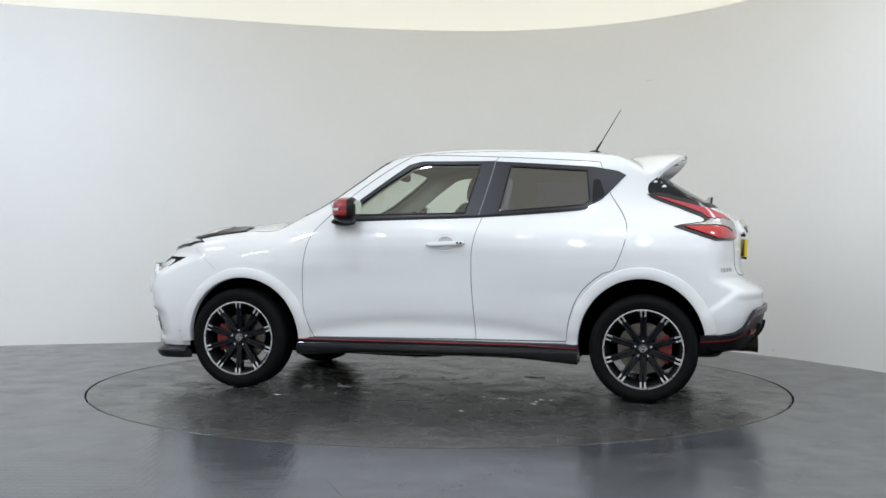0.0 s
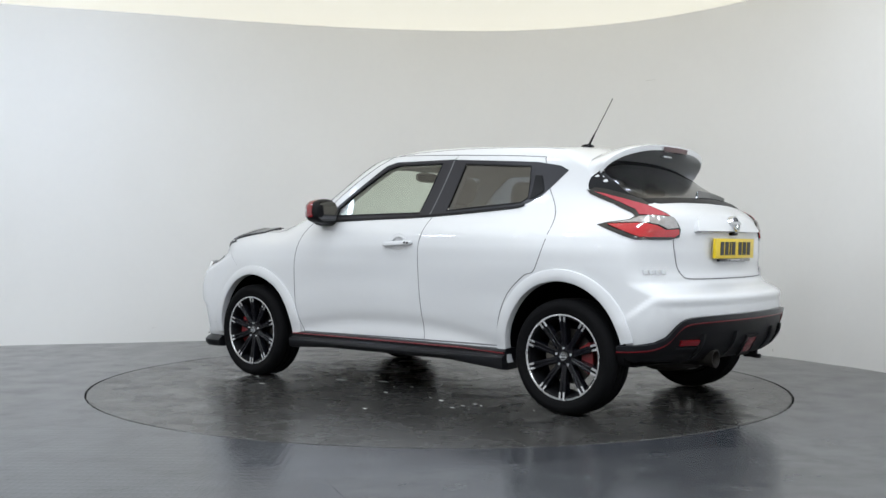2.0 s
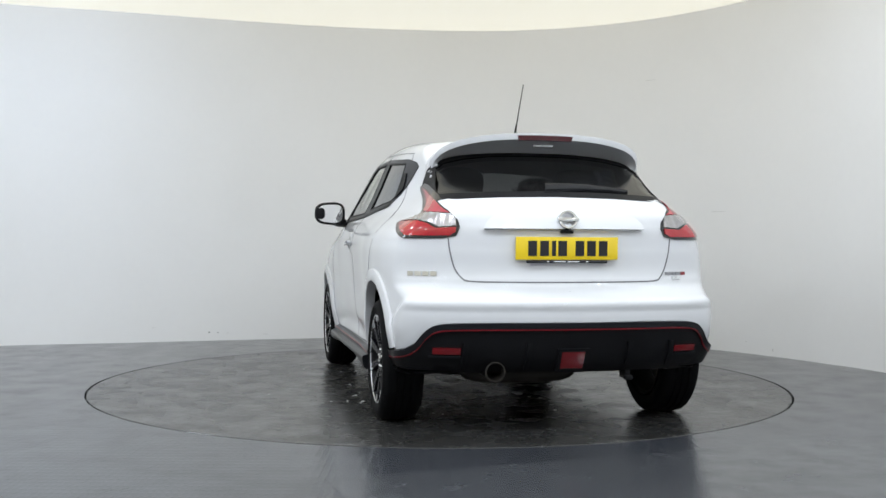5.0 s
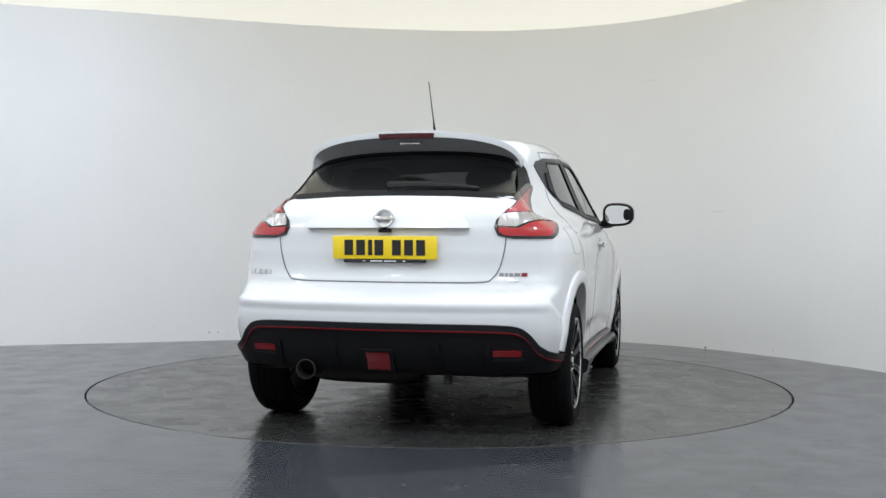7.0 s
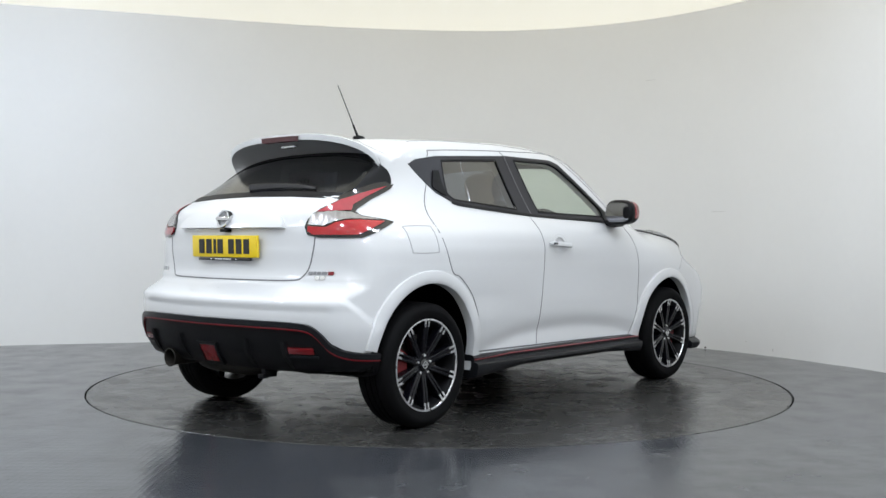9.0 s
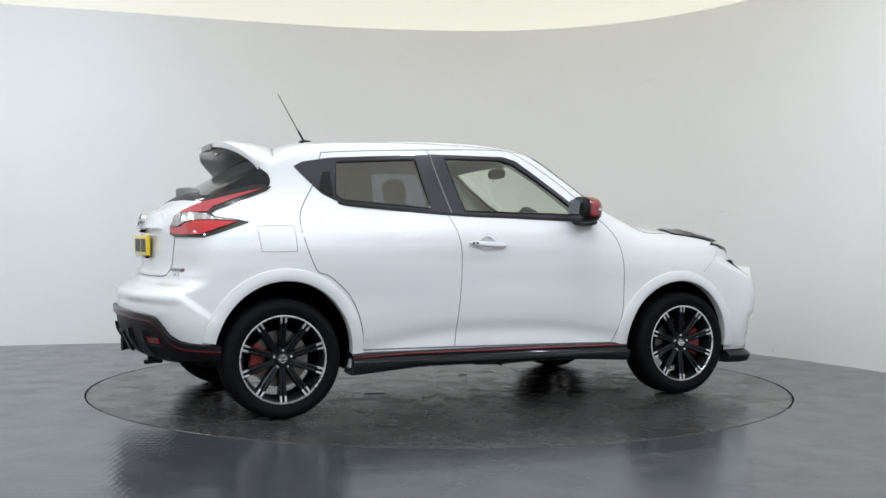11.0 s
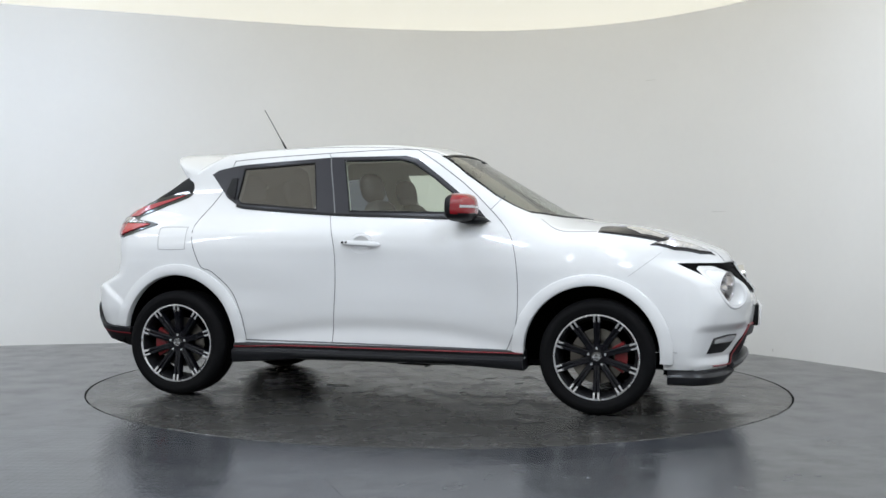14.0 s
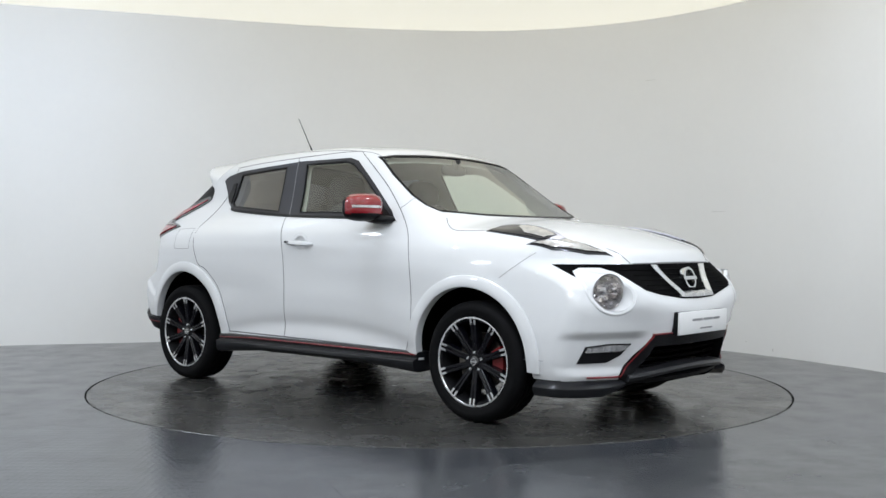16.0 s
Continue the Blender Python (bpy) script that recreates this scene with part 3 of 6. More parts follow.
def build_shell(car):
    P = shell_grid()
    nu, nv = P.shape[:2]
    flat = P.reshape(-1, 3).copy()
    i, j = np.meshgrid(np.arange(nu - 1), np.arange(nv), indexing="ij")
    quads = np.stack([i * nv + j, i * nv + (j + 1) % nv, (i + 1) * nv + (j + 1) % nv, (i + 1) * nv + j], -1).reshape(-1, 4)
    # openings: side glass, windscreen, rear glass, intake, lamps, handle cups, wheel arches; their rims are drawn onto the outlines
    vx, vy, vz, vay = flat[:, 0], flat[:, 1], flat[:, 2], np.abs(flat[:, 1])
    circle = lambda u, v, ru, rv: [(u + ru * math.cos(2 * math.pi * k / 48), v + rv * math.sin(2 * math.pi * k / 48)) for k in range(48)]
    holes = []
    for s in (1, -1):
        on = vy * s > 0.45
        holes += [(on & (vz > 1.05), (0, 2), GLASS_FRONT, from_side(s), -0.006), (on & (vz > 1.05), (0, 2), GLASS_REAR, from_side(s), -0.006),
                  (on, (0, 2), circle(-0.085, 0.925, 0.050, 0.042), from_side(s), 0.0), ((vx > 1.5) & on, (1, 2), circle(0.640 * s, 0.692, 0.092, 0.092), from_front, 0.0)]
        for cx, rx, rz, _, _ in ARCHES:
            a = np.radians(np.linspace(0, 180, 40))
            arch_line = [(cx + (rx + 0.014) * math.cos(t), ARCH_Z + (rz + 0.014) * math.sin(t)) for t in a] + [(cx - rx - 0.014, 0.05), (cx + rx + 0.014, 0.05)]
            holes.append(((vy * s > 0.50) & (vz < 1.0), (0, 2), arch_line, None, 0.0))
    holes += [(vx > 0.15, (1, 2), SCREEN, from_front, 0.008), (vx < -1.0, (1, 2), BACKLIGHT, from_rear, 0.012), (vx > 1.6, (1, 2), MOUTH, from_front, 0.012)]
    gone = np.zeros(len(quads), bool)
    glazed = np.zeros(len(quads), bool)
    arch = np.zeros(len(quads), bool)
    for zone, (ia, ib), poly, project, inset in holes:
        line = np.asarray(shrink(poly, inset) if inset else poly, float)
        inn = zone & inside_poly(flat[:, ia], flat[:, ib], line)
        cut = inn[quads].all(1)
        gone |= cut
        if poly in (GLASS_FRONT, GLASS_REAR, SCREEN, BACKLIGHT):
            glazed |= cut
        if project is None:
            arch |= inn[quads].any(1)
            gone |= arch
            continue
        rim = np.unique(quads[~cut & inn[quads].any(1)])
        rim = rim[inn[rim]]
        q = flat[rim][:, [ia, ib]]
        best, where = np.full(len(q), 1e9), q.copy()
        for p0, p1 in zip(line, np.roll(line, -1, 0)):
            e = p1 - p0
            t = np.clip(((q - p0) @ e) / (e @ e + 1e-12), 0, 1)
            foot = p0 + t[:, None] * e
            dist = np.hypot(*(q - foot).T)
            hit = dist < best
            best[hit], where[hit] = dist[hit], foot[hit]
        if len(rim):
            flat[rim] = project(where)
    N = normals(flat)
    keep = ~gone
    c = flat[quads].mean(1)
    cn = N[quads].mean(1)
    x, y, z, ay = c[:, 0], c[:, 1], c[:, 2], np.abs(c[:, 1])
    under = ((z < 0.24) & (cn[:, 2] < -0.5)) | ((x < -1.3) & (z < 0.325)) | ((x > 1.6) & (z < 0.255))
    left = y > 0
    flank = (ay > 0.45) & (cn[:, 2] < 0.95)
    df, dr = flank & inside_poly(x, z, DOOR_FRONT), flank & inside_poly(x, z, DOOR_REAR)
    bonnet = (x > 0.95) & (z > 0.78) & (cn[:, 2] > 0.2) & inside_poly(x, ay, BONNET + [(0.95, -0.1), (2.2, -0.1)][::-1]) & ~df
    roof = (z > 1.40) & (cn[:, 2] > 0.55) & ~df & ~dr
    hatch = (x < -1.2) & inside_poly(ay, z, [(-0.1, 0.742), (0.47, 0.742), (0.54, 0.80), (0.575, 0.95), (0.60, 1.15), (0.60, 1.30), (0.52, 1.40), (-0.1, 1.45)])
    bumper_r = (x < -1.40) & (z < 0.745) & ~hatch
    bumper_f = (x > 1.45) & (z < 0.86) & ~bonnet
    groups = [("underbody", under, M_WELL, "dark underbody tray"), ("front_door", df & left, M_PAINT, ""), ("front_door", df & ~left, M_PAINT, ""),
              ("rear_door", dr & left, M_PAINT, ""), ("rear_door", dr & ~left, M_PAINT, ""), ("bonnet", bonnet, M_PAINT, ""),
              ("roof", roof, M_PAINT, ""), ("tailgate", hatch, M_PAINT, ""), ("rear_bumper", bumper_r, M_PAINT, ""),
              ("front_bumper", bumper_f, M_PAINT, ""), ("body", np.ones(len(c), bool), M_PAINT, "")]
    left_over = keep.copy()
    made = []
    for name, pick, mat, label in groups:
        sel = pick & left_over
        left_over &= ~sel
        q = quads[sel]
        used, inv = np.unique(q, return_inverse=True)
        me = mesh_from(name, flat[used], inv.reshape(-1, 4), mat)
        me.normals_split_custom_set_from_vertices(N[used])
        made.append(part(name, me, mat, car, label))
    # inner lining of the cabin
    lined = ~glazed & (z > 0.42) & (x > -1.72) & (x < 1.12) & ~arch
    inner = flat - N * 0.045
    for name, sel, mat, label in (("headlining", lined & (z > 1.12) & (x > -1.0), M_LINER, "pale grey headlining"), ("door_lining", lined & ((z <= 1.12) | (x <= -1.0)), M_DARKTRIM, "dark inner trim")):
        q = quads[sel]
        used, inv = np.unique(q, return_inverse=True)
        me = mesh_from(name, inner[used], inv.reshape(-1, 4)[:, ::-1], mat)
        part(name, me, mat, car, label)
    return made


# front openings, y and z
MOUTH = [(-0.38, 0.452), (0.38, 0.452), (0.455, 0.36), (0.52, 0.27), (0.48, 0.215), (-0.48, 0.215), (-0.52, 0.27), (-0.455, 0.36)]
HALF_GRILLE = [(0.0, 0.828), (0.36, 0.827), (0.742, 0.826), (0.728, 0.766), (0.705, 0.795), (0.668, 0.812), (0.59, 0.812), (0.54, 0.788), (0.495, 0.730), (0.455, 0.70), (0.33, 0.675),
               (0.17, 0.652), (0.0, 0.648)]
GRILLE = HALF_GRILLE + [(-y, z) for y, z in HALF_GRILLE[-2:0:-1]]


def lathe(profile, n=64, axis="y"):
    """Turns (radius, along) pairs about the y axis."""
    bm = bmesh.new()
    rings = []
    for r, a in profile:
        rings.append([bm.verts.new((r * math.cos(2 * math.pi * k / n), a, r * math.sin(2 * math.pi * k / n))) for k in range(n)])
    for a, b in zip(rings, rings[1:]):
        for k in range(n):
            bm.faces.new((a[k], a[(k + 1) % n], b[(k + 1) % n], b[k]))
    bmesh.ops.recalc_face_normals(bm, faces=bm.faces[:])
    return bm


def box(bm, lo, hi, m=None, bevel=0.0):
    r = bmesh.ops.create_cube(bm, size=1)
    vs = r["verts"]
    lo, hi = Vector(lo), Vector(hi)
    for v in vs:
        v.co = Vector(((v.co.x + 0.5) * (hi.x - lo.x) + lo.x, (v.co.y + 0.5) * (hi.y - lo.y) + lo.y, (v.co.z + 0.5) * (hi.z - lo.z) + lo.z))
    if bevel:
        es = list({e for v in vs for e in v.link_edges})
        vs = list({v for f in bmesh.ops.bevel(bm, geom=es, offset=bevel, segments=2, affect="EDGES", profile=0.5)["faces"] for v in f.verts} | {v for v in vs if v.is_valid})
    if m is not None:
        bmesh.ops.transform(bm, matrix=m, verts=vs)
    return vs


def prism(bm, outline, a, b, m=None):
    """Extrudes an (x, z) outline from y = a to y = b."""
    lo = [bm.verts.new((x, a, z)) for x, z in outline]
    hi = [bm.verts.new((x, b, z)) for x, z in outline]
    n = len(outline)
    fs = [bm.faces.new(lo), bm.faces.new(hi[::-1])]
    fs += [bm.faces.new((lo[k], lo[(k + 1) % n], hi[(k + 1) % n], hi[k])) for k in range(n)]
    bmesh.ops.recalc_face_normals(bm, faces=fs)
    if m is not None:
        bmesh.ops.transform(bm, matrix=m, verts=lo + hi)
    return lo + hi


def build_wheel(car, x, side, phase):
    """A wheel whose outer face looks along -y; turned round for the other side."""
    hub = new("wheel")
    hub.parent = car
    hub.matrix_local = pose(x, side * (TYRE_Y if x > 0 else TYRE_Y - 0.008), TYRE_R, 0, 0, 180 if side > 0 else 0)
    spin = pose(0, 0, 0, 0, phase, 0)
    T = TYRE_R
    tyre = lathe([(0.228, 0.09), (0.236, 0.104), (0.262, 0.113), (0.288, 0.110), (T - 0.012, 0.098), (T - 0.003, 0.085), (T, 0.06), (T, 0.042), (T - 0.007, 0.041),
                  (T - 0.007, 0.033), (T, 0.032), (T, 0.005), (T - 0.007, 0.004), (T - 0.007, -0.004), (T, -0.005), (T, -0.032), (T - 0.007, -0.033), (T - 0.007, -0.041),
                  (T, -0.042), (T, -0.06), (T - 0.003, -0.085), (T - 0.012, -0.098), (0.288, -0.110), (0.270, -0.1135), (0.268, -0.1125), (0.252, -0.112), (0.240, -0.106),
                  (0.230, -0.098)], 96)
    for v in tyre.verts:
        v.co.y *= 0.95
    part("tyre", tyre, M_RUBBER, hub, "black tyre")
    barrel = lathe([(0.232, -0.100), (0.2315, -0.094), (0.216, -0.088), (0.205, -0.06), (0.198, 0.0), (0.205, 0.09), (0.222, 0.10)], 72)
    part("rim", barrel, M_BLACK, hub, "gloss black alloy rim")
    ring = lathe([(0.2305, -0.099), (0.2335, -0.103), (0.2265, -0.1035), (0.2235, -0.099), (0.2305, -0.099)], 96)
    bmesh.ops.translate(ring, verts=ring.verts[:], vec=(0, 0.003, 0))
    part("rim_edge", ring, M_CUT, hub, "bright machined rim edge")
    for k in range(10):
        m = pose(0, 0, 0, 0, k * 36, 0) @ spin
        sp, tips = bmesh.new(), bmesh.new()
        # narrow at the hub, two ridges with a groove between at the rim
        for s in (-1, 1):
            r0, r1 = 0.045, 0.226
            c0, c1 = s * 0.0065, s * 0.0125
            cuts = ((r0, c0, 0.0100, -0.074, -0.034), (0.10, s * 0.0080, 0.0085, -0.083, -0.040), (0.16, s * 0.0100, 0.0082, -0.091, -0.046), (r1, c1, 0.0090, -0.098, -0.054))
            prev = None
            for r, c, w, fy, by in cuts:
                row = [sp.verts.new(m @ Vector(q)) for q in ((c - w * 1.35, by, r), (c - w, fy + 0.003, r), (c - w * 0.6, fy, r), (c + w * 0.6, fy, r), (c + w, fy + 0.003, r), (c + w * 1.35, by, r))]
                if prev:
                    for j in range(6):
                        sp.faces.new((prev[j], prev[(j + 1) % 6], row[(j + 1) % 6], row[j]))
                prev = row
            a, b = 0.190, 0.226
            fr = lambda r: -0.0945 - (r - 0.19) / 0.036 * 0.0045 - 0.0012
            t = [tips.verts.new(m @ Vector(q)) for q in (
                (c1 - 0.0050, fr(a), a), (c1 + 0.0050, fr(a), a), (c1 + 0.0058, fr(b), b), (c1 - 0.0058, fr(b), b),
                (c1 - 0.0050, fr(a) + 0.006, a), (c1 + 0.0050, fr(a) + 0.006, a), (c1 + 0.0058, fr(b) + 0.006, b), (c1 - 0.0058, fr(b) + 0.006, b))]
            for f in ((0, 1, 2, 3), (7, 6, 5, 4), (0, 4, 5, 1), (1, 5, 6, 2), (2, 6, 7, 3), (3, 7, 4, 0)):
                tips.faces.new([t[q] for q in f])
        for bmx in (sp, tips):
            bmesh.ops.recalc_face_normals(bmx, faces=bmx.faces[:])
        part("spoke", sp, M_RIM, hub)
        part("spoke_tip", tips, M_CUT, hub, "bright machined spoke tip", smooth=False)
    centre = lathe([(0.0005, -0.072), (0.05, -0.074), (0.066, -0.072), (0.074, -0.060), (0.078, -0.02)], 40)
    part("hub_plate", centre, M_RIM, hub)
    cap = lathe([(0.0005, -0.083), (0.024, -0.082), (0.029, -0.078), (0.029, -0.070)], 32)
    part("centre_cap", cap, M_GLOSSBLACK, hub, "black centre cap")
    emblem = lathe([(0.013, -0.083), (0.014, -0.0855), (0.019, -0.0855), (0.020, -0.082)], 28)
    box(emblem, (-0.024, -0.086, -0.004), (0.024, -0.0825, 0.004))
    part("cap_emblem", emblem, M_CHROME, hub, "bright ring emblem")
    for k in range(5):
        a = radians(k * 72 + phase + 18)
        nut = lathe([(0.0005, -0.083), (0.006, -0.083), (0.008, -0.080), (0.009, -0.068)], 12)
        bmesh.ops.translate(nut, verts=nut.verts[:], vec=(0.048 * math.cos(a), 0, 0.048 * math.sin(a)))
        part("wheel_nut", nut, M_SATIN, hub)
    disc = lathe([(0.04, -0.012), (0.085, -0.016), (0.09, -0.022), (0.150, -0.022), (0.150, 0.0), (0.09, 0.0)], 48)
    part("brake_disc", disc, M_DISC, hub)
    cal = bmesh.new()
    arc = [(radians(a), r) for a in np.linspace(-32, 32, 9) for r in (0.095,)] + [(radians(a), 0.163) for a in np.linspace(32, -32, 9)]
    face = 0 if x > 0 else 180
    mirror = 1 if side < 0 else -1
    base = radians(face if mirror > 0 else 180 - face)
    # front calipers sit ahead of the axle, rear ones behind it
    prism(cal, [(r * math.cos(a + base), r * math.sin(a + base)) for a, r in arc], -0.046, 0.02)
    part("brake_caliper", cal, M_CALIPER, hub, "red painted brake caliper")
    return hub


# ---------- pieces laid on the skin ----------
def patch(outline, project, name, mat, parent, label="", offset=0.004, depth=0.012, cell=0.03, lift=None, flip=False, smooth_edge=0, mirror=False):
    """A curved piece that follows the skin inside an outline, proud by offset, with a rim that goes back by depth.
    lift(q): further height of the outer face at q."""
    q = np.asarray(outline, float)
    if smooth_edge:
        q = smooth_curve(q, smooth_edge)
    bm = bmesh.new()
    f = bm.faces.new([bm.verts.new((a, b, 0)) for a, b in q])
    scale = np.ptp(q, axis=0)
    cells = cell if isinstance(cell, tuple) else (cell, cell)
    for ax in (0, 1):
        n = int(scale[ax] / cells[ax])
        for k in range(1, n + 1):
            co, no = [0, 0, 0], [0, 0, 0]
            co[ax], no[ax] = q[:, ax].min() + scale[ax] * k / (n + 1), 1
            bmesh.ops.bisect_plane(bm, geom=bm.verts[:] + bm.edges[:] + bm.faces[:], plane_co=co, plane_no=no)
    bmesh.ops.triangulate(bm, faces=[f for f in bm.faces if len(f.verts) > 4])
    p = np.array([v.co[:2] for v in bm.verts])
    s = project(p)
    n = normals(s)
    h = offset + (lift(p) if lift else 0)
    top = s + n * (np.asarray(h)[..., None] if np.ndim(h) else h)
    for v, c in zip(bm.verts, top):
        v.co = c
    edges = [e for e in bm.edges if e.is_boundary]
    bm.verts.index_update()
    low = {}
    for e in edges:
        for v in e.verts:
            if v.index not in low:
                low[v.index] = bm.verts.new(Vector(s[v.index] + n[v.index] * (offset - depth)))
    for e in edges:
        a, b = e.verts
        bm.faces.new((a, b, low[b.index], low[a.index]))
    bmesh.ops.recalc_face_normals(bm, faces=bm.faces[:])
    big = max(bm.faces, key=lambda f: f.calc_area())
    i = min(range(len(s)), key=lambda k: (Vector(s[k]) - big.calc_center_median()).length)
    if big.normal.dot(Vector(n[i])) < 0:
        bmesh.ops.reverse_faces(bm, faces=bm.faces[:])
    return part(name, bm, mat, parent, label)


def ring_patch(outer, inner, project, name, mat, parent, label="", offset=0.004, depth=0.014, n=140, steps=4, lip=0.012):
    """A frame between two outlines, both seen whole from the middle of the inner one."""
    outer, inner = np.asarray(outer, float), np.asarray(inner, float)
    c = (inner.min(0) + inner.max(0)) / 2

    def reach(poly, ang):
        d = np.array([math.cos(ang), math.sin(ang)])
        best = 0
        for a, b in zip(poly, np.roll(poly, -1, 0)):
            e = b - a
            den = d[0] * e[1] - d[1] * e[0]
            if abs(den) < 1e-12:
                continue
            w = a - c
            t, u = (w[0] * e[1] - w[1] * e[0]) / den, (w[0] * d[1] - w[1] * d[0]) / den
            if t > 0 and -1e-9 <= u <= 1 + 1e-9:
                best = max(best, t)
        return c + d * best
    ang = sorted({round(2 * math.pi * k / n - math.pi, 5) for k in range(n)} | {round(math.atan2(*(p - c)[::-1]), 5) for p in outer}
                 | {round(math.atan2(*(p - c)[::-1]), 5) for p in inner})
    o, i = np.array([reach(outer, a) for a in ang]), np.array([reach(inner, a) for a in ang])
    m = len(ang)
    rows = [o + (i - o) * k / (steps - 1) for k in range(steps)]
    flat = np.concatenate(rows)
    s = project(flat)
    nn = normals(s)
    top = s + nn * offset
    v = np.concatenate([s[:m] + nn[:m] * (offset - depth), top, s[-m:] + nn[-m:] * (offset - lip)])
    f = []
    for k in range(steps + 1):
        for j in range(m):
            f.append((k * m + j, k * m + (j + 1) % m, (k + 1) * m + (j + 1) % m, (k + 1) * m + j))
    bm = bmesh.new()
    vs = [bm.verts.new(x) for x in v]
    for q in f:
        bm.faces.new([vs[k] for k in q])
    bmesh.ops.recalc_face_normals(bm, faces=bm.faces[:])
    bm.verts.index_update()
    t = bm.faces[:][m * 2]
    if t.normal.dot(Vector(nn[m])) < 0:
        bmesh.ops.reverse_faces(bm, faces=bm.faces[:])
    return part(name, bm, mat, parent, label)


def ribbon(path, project, name, mat, parent, label="", width=0.0038, offset=0.0012, closed=False, per=6, thick=0.004):
    """A narrow strip along a path on the skin: a gap, a seal or a painted line."""
    q = smooth_curve(path, per, closed) if per else np.asarray(path, float)
    s = project(q)
    n = normals(s)
    t = (np.roll(s, -1, 0) - np.roll(s, 1, 0)) if closed else np.gradient(s, axis=0)
    b = np.cross(n, t)
    b /= np.linalg.norm(b, axis=1, keepdims=True) + 1e-9
    bm = bmesh.new()
    rows = [s + b * width / 2 + n * (offset - thick), s + b * width / 2 + n * offset, s - b * width / 2 + n * offset, s - b * width / 2 + n * (offset - thick)]
    vs = [[bm.verts.new(x) for x in r] for r in rows]
    m = len(s)
    for a, c in zip(vs, vs[1:]):
        for k in range(m if closed else m - 1):
            bm.faces.new((a[k], a[(k + 1) % m], c[(k + 1) % m], c[k]))
    bmesh.ops.recalc_face_normals(bm, faces=bm.faces[:])
    f = bm.faces[:][(m if closed else m - 1) + 1]
    if f.normal.dot(Vector(n[1])) < 0:
        bmesh.ops.reverse_faces(bm, faces=bm.faces[:])
    return part(name, bm, mat, parent, label)


def blob(bm, centre, radii, power=2.6, n=40, m=28, cut=None):
    """A rounded box-like solid."""
    rows = []
    for i in range(m + 1):
        a = -math.pi / 2 + math.pi * i / m
        row = []
        for k in range(n):
            b = 2 * math.pi * k / n
            d = Vector((math.cos(a) * math.cos(b), math.cos(a) * math.sin(b), math.sin(a)))
            r = (abs(d.x) ** power + abs(d.y) ** power + abs(d.z) ** power) ** (-1 / power)
            p = Vector((d.x * r * radii[0], d.y * r * radii[1], d.z * r * radii[2]))
            if cut:
                p = cut(p)
            row.append(bm.verts.new(p + Vector(centre)))
        rows.append(row)
    for a, b in zip(rows, rows[1:]):
        for k in range(n):
            bm.faces.new((a[k], a[(k + 1) % n], b[(k + 1) % n], b[k]))
    bmesh.ops.remove_doubles(bm, verts=bm.verts[:], dist=1e-5)
    bmesh.ops.recalc_face_normals(bm, faces=bm.faces[:])
    return bm


def both(outline, s):
    return [(a, b * s) for a, b in outline]


def build_glazing(car):
    for s in (1, -1):
        pr = from_side(s)
        f = ring_patch(FRAME_FRONT, GLASS_FRONT, pr, "front_window", M_PILLAR, car, "charcoal window surround", offset=0.003)
        patch(shrink(GLASS_FRONT, -0.010), pr, "pane", M_GLASS, f, "clear lightly green glass", offset=-0.002, depth=0.003, cell=0.06)
        r = ring_patch(FRAME_REAR, GLASS_REAR, pr, "rear_window", M_PILLAR, car, "charcoal window surround with a hidden door handle", offset=0.003)
        patch(shrink(GLASS_REAR, -0.010), pr, "pane", M_PRIVACY, r, "dark privacy glass", offset=-0.002, depth=0.003, cell=0.06)
        patch([(-0.995, 1.315), (-0.955, 1.318), (-0.950, 1.180), (-0.975, 1.188), (-1.025, 1.225)], pr, "hidden_door_handle", M_BLACK, r, "black recessed handle", offset=0.010, cell=0.03)
        # black seal round the glass
        ring_patch(shrink(GLASS_FRONT, -0.007), shrink(GLASS_FRONT, 0.002), pr, "window_seal", M_BLACK, f, offset=0.0055, depth=0.006)
        ring_patch(shrink(GLASS_REAR, -0.007), shrink(GLASS_REAR, 0.002), pr, "window_seal", M_BLACK, r, offset=0.0055, depth=0.006)
        ribbon([(-0.352, 1.440), (-0.335, 1.35), (-0.272, 1.094)], pr, "pillar_gap", M_SEAM, r, width=0.007, offset=0.005)
        ribbon([(0.60, 1.063), (0.10, 1.078), (-0.268, 1.090), (-0.82, 1.129), (-0.93, 1.147)], pr, "waist_seal", M_BLACK, car, width=0.016, offset=0.006)
    w = ring_patch(shrink(SCREEN, -0.001), shrink(SCREEN, 0.009), from_front, "windscreen", M_BLACK, car, "clear windscreen in a black edge", offset=0.002, lip=0.006)
    patch(shrink(SCREEN, 0.004), from_front, "pane", M_GLASS, w, "clear greenish glass", offset=-0.002, depth=0.003, cell=0.05)
    b = ring_patch(shrink(BACKLIGHT, -0.004), shrink(BACKLIGHT, 0.026), from_rear, "rear_screen", M_BLACK, car, "dark tinted rear screen", offset=0.002, lip=0.006)
    patch(shrink(BACKLIGHT, 0.008), from_rear, "pane", M_REARGLASS, b, "dark tinted glass", offset=-0.002, depth=0.003, cell=0.05)


